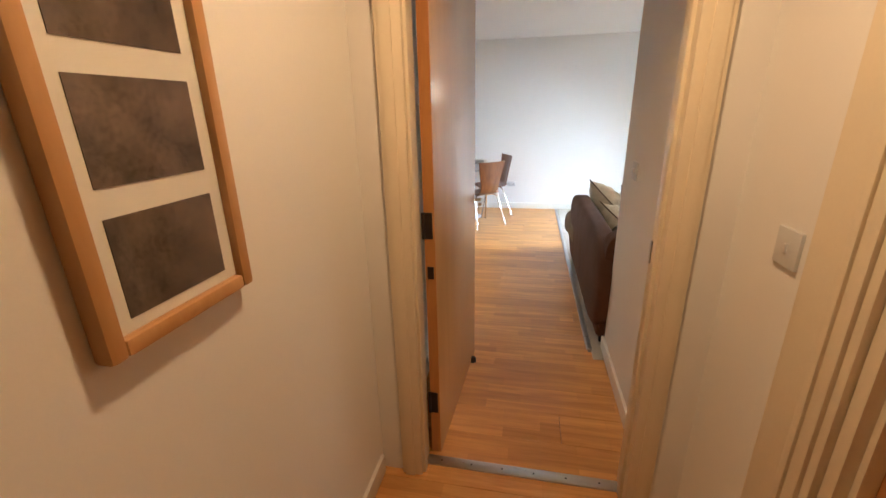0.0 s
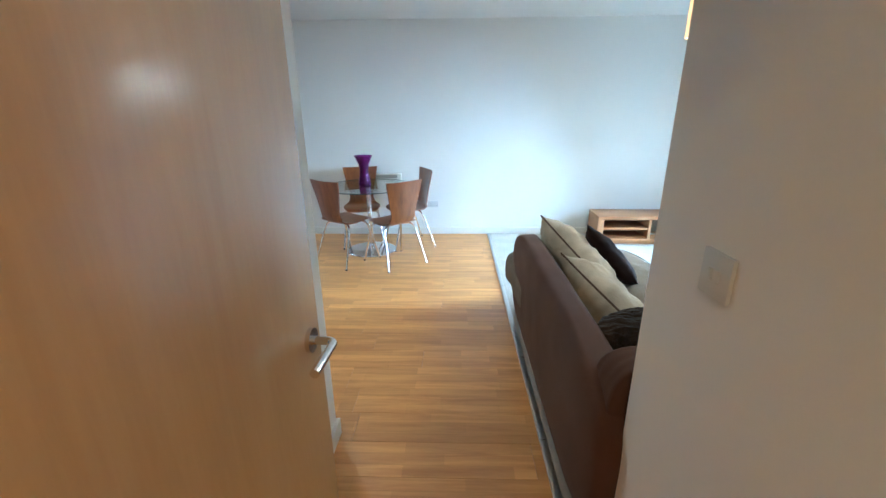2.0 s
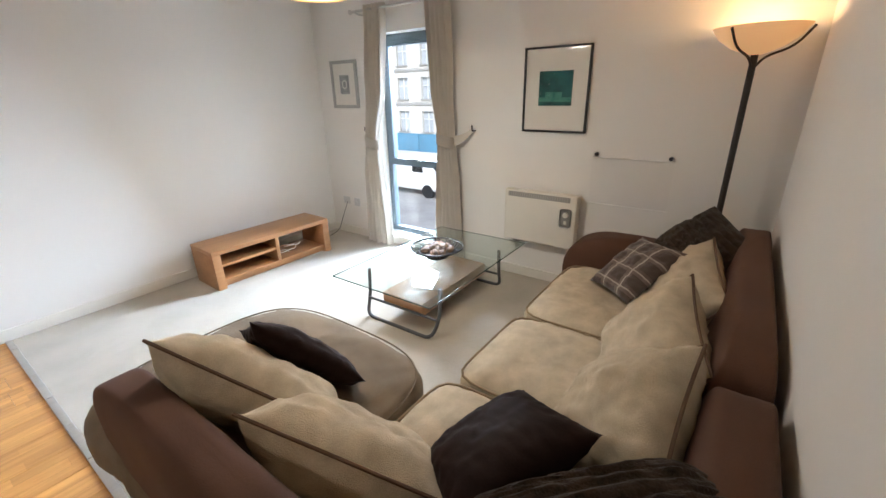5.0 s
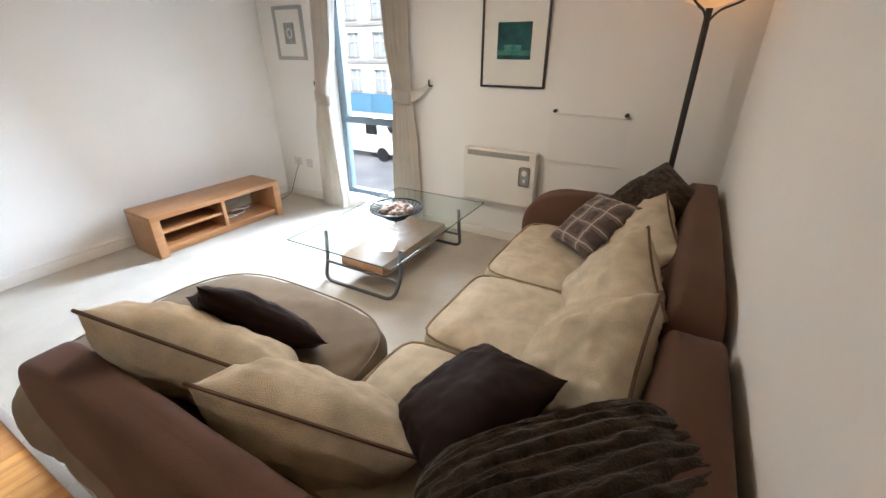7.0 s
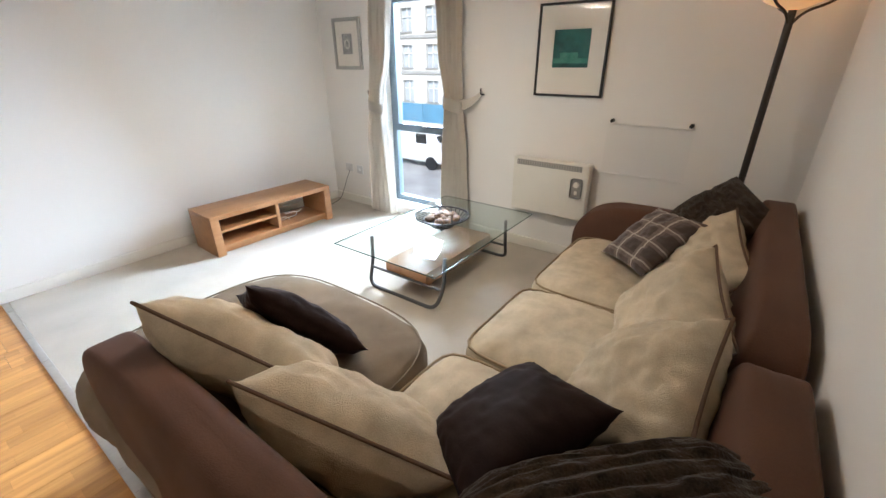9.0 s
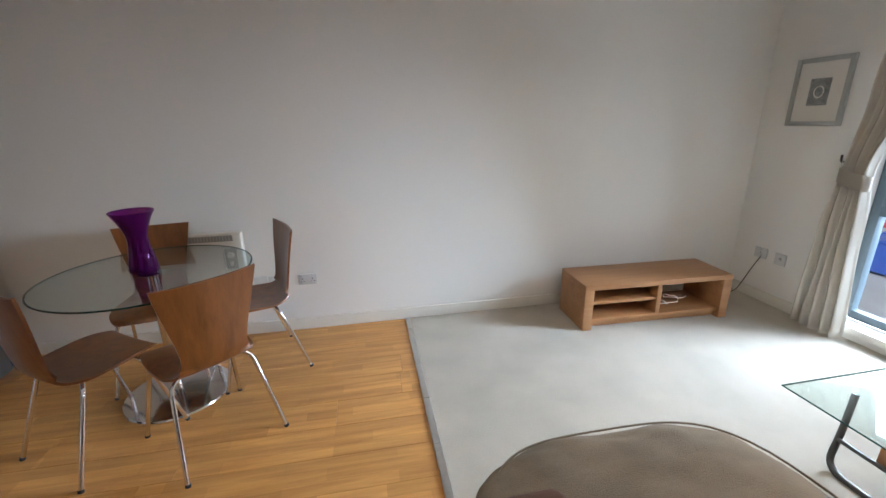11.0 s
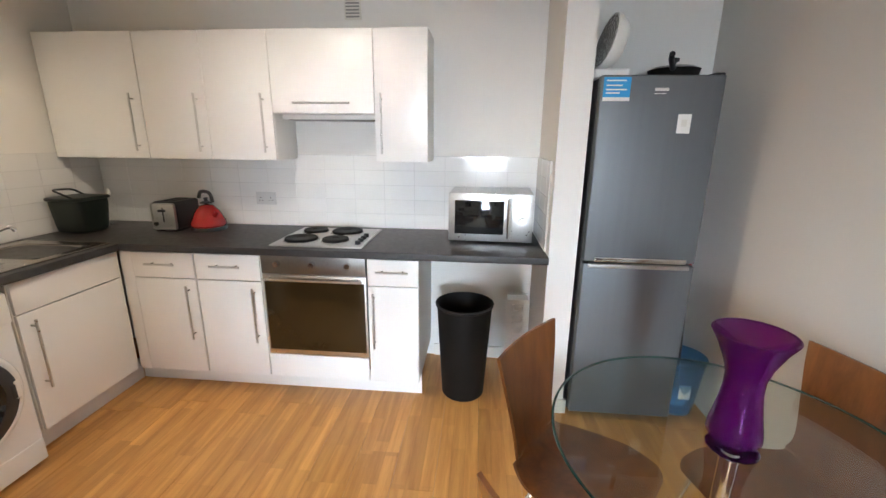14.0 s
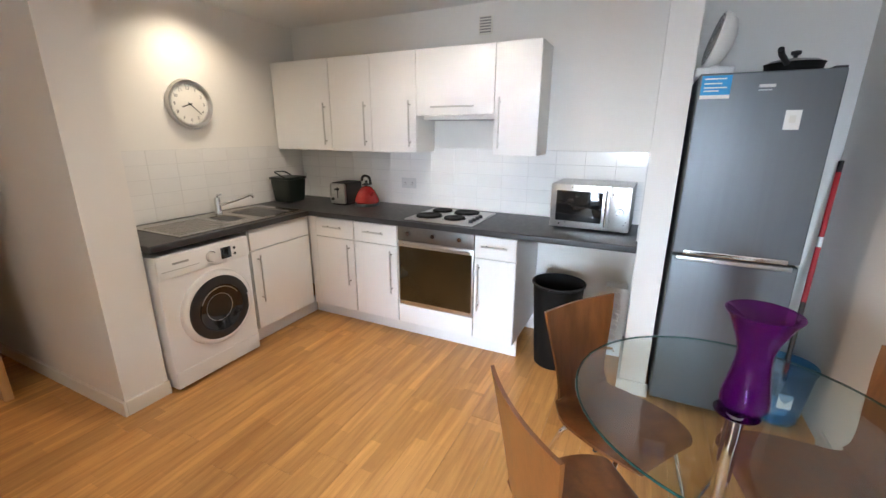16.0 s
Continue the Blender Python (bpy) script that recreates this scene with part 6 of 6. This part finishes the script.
for y in (3.47, 3.525):
    part("slot", box(-1.99, y, WT1 + 0.183, -1.83, y + 0.022, WT1 + 0.1865), BLACKMATT, tr)
part("foot_base", box(-2.01, 3.435, WT1, -1.80, 3.575, WT1 + 0.014), BLACK, tr)
cad = thing("food_caddy", "dark green food-waste caddy with its handle up", "caddy", (-1.72, 3.0, WT1))
out = softbox((-1.74, 3.01, WT1 + 0.105), (0.225, 0.215, 0.20), 8, 12, 12, wrinkle=0)
for v in out.verts:
    k = 0.84 + 0.16 * (v.co.z - WT1) / 0.2
    v.co.x, v.co.y = -1.74 + (v.co.x + 1.74) * k, 3.01 + (v.co.y - 3.01) * k
part("body", out, GREENBIN, cad)
part("lid", softbox((-1.74, 3.01, WT1 + 0.208), (0.24, 0.23, 0.025), 8, 6, 10, wrinkle=0), GREENBIN, cad)
part("handle", tube(bend([(-1.65, 3.10, WT1 + 0.20), (-1.60, 3.06, WT1 + 0.245), (-1.66, 2.93, WT1 + 0.262), (-1.82, 2.90, WT1 + 0.25), (-1.84, 2.96, WT1 + 0.21)], 0.05), 0.006, 8), BLACK, cad)
bt = thing("bottle", "clear washing-up bottle in the corner", "bottle", (-1.98, 2.98, WT1))
part("body", lathe([(0, 0), (0.03, 0), (0.033, 0.01), (0.033, 0.13), (0.02, 0.17), (0.012, 0.18), (0.012, 0.20), (0, 0.20)], (-1.98, 2.98, WT1), 24), CLEAR, bt)
part("cap", lathe([(0.013, 0.198), (0.013, 0.22), (0.006, 0.235), (0, 0.236)], (-1.98, 2.98, WT1), 18), WHITEMATT, bt)

# recessed ceiling lights; the second, out of view, is added for the kitchen fill
for x, y in ((-1.02, 3.22), (-0.9, 4.6)):
    dlt = thing("downlight", "recessed chrome ceiling downlight", "ceiling light", (x, y, CEIL - 0.01), group="kitchen downlights")
    part("ring", lathe([(0.034, 0.0), (0.045, 0.002), (0.045, 0.010), (0.034, 0.010), (0.034, 0.0)], (x, y, CEIL - 0.010), 32), CHROME, dlt)
    part("bulb", lathe([(0, 0.006), (0.033, 0.006), (0.033, 0.009), (0, 0.009)], (x, y, CEIL - 0.010), 24), DIFFUSER, dlt)


# ---- tiles and planks ----
def shared(name, bm, material):
    me = bpy.data.meshes.new(name)
    bmesh.ops.recalc_face_normals(bm, faces=bm.faces)
    bm.to_mesh(me)
    bm.free()
    me.set_sharp_from_angle(angle=radians(30))
    me.materials.append(material)
    return me


TH, TW = 0.0935, 0.196
tiles = {}


def tile_field(name, label, axis, plane, a0, a1, out_sign):
    back = thing(name, label, "wall tiles", (plane, a0, WT1) if axis == "y" else (a0, plane, WT1), kind="structure")
    rows, z = 5, WT1 + 0.002
    if axis == "y":
        part("grout", box(plane, a0, WT1, plane + out_sign * 0.0070, a1, WT1 + rows * TH + 0.003), GROUT, back)
    else:
        part("grout", box(a0, plane, WT1, a1, plane + out_sign * 0.0070, WT1 + rows * TH + 0.003), GROUT, back)
    a = a0
    while a < a1 - 0.01:
        w = min(TW, a1 - a)
        key = (axis, round(w, 3), out_sign)
        if key not in tiles:
            b = (0, 0.001, 0.001, out_sign * 0.009, w - 0.001, TH - 0.001) if axis == "y" else (0.001, 0, 0.001, w - 0.001, out_sign * 0.009, TH - 0.001)
            tiles[key] = shared("tile", box(*b, 0.0008, 1), TILE)
        for r in range(rows):
            t = new("tile", tiles[key])
            t.parent = back
            p = Vector((plane, a, z + r * TH)) if axis == "y" else Vector((a, plane, z + r * TH))
            t.location = p - back.location
        a += TW
    return back


tile_field("tiles_back", "white glazed wall tiles behind the worktop", "y", -2.09, 2.862, 5.793, 1)
tile_field("tiles_side", "white glazed wall tiles behind the sink", "x", 2.85, -2.078, -0.31, 1)
tile_field("tiles_pier", "white glazed wall tiles on the pier", "x", 5.795, -2.078, -1.60, -1)

rnd = random.Random(11)
PW = 0.192
planks = {}


def planks_on(x0, x1, y0, y1):
    y = y0
    while y < y1 - 0.005:
        w = min(PW, y1 - y)
        x = x0 - rnd.random() * 1.0
        while x < x1:
            a, b = max(x, x0), min(x + 1.28, x1)
            if b - a > 0.02:
                key = (round(b - a, 2), round(w, 3))
                if key not in planks:
                    planks[key] = shared("plank", box(0.0006, 0.0006, -0.010, key[0] - 0.0006, w - 0.0006, 0.0, 0.0008, 1), LAMINATE)
                p = new("plank", planks[key])
                p.parent = floor
                p.location = (a, y, 0)
            x += 1.28
        y += PW


planks_on(-2.09, 0.875, 2.78, FAR_Y)
planks_on(-0.085, 0.975, 1.787, 2.78)
planks_on(-0.09, 1.06, -1.2, 1.787)
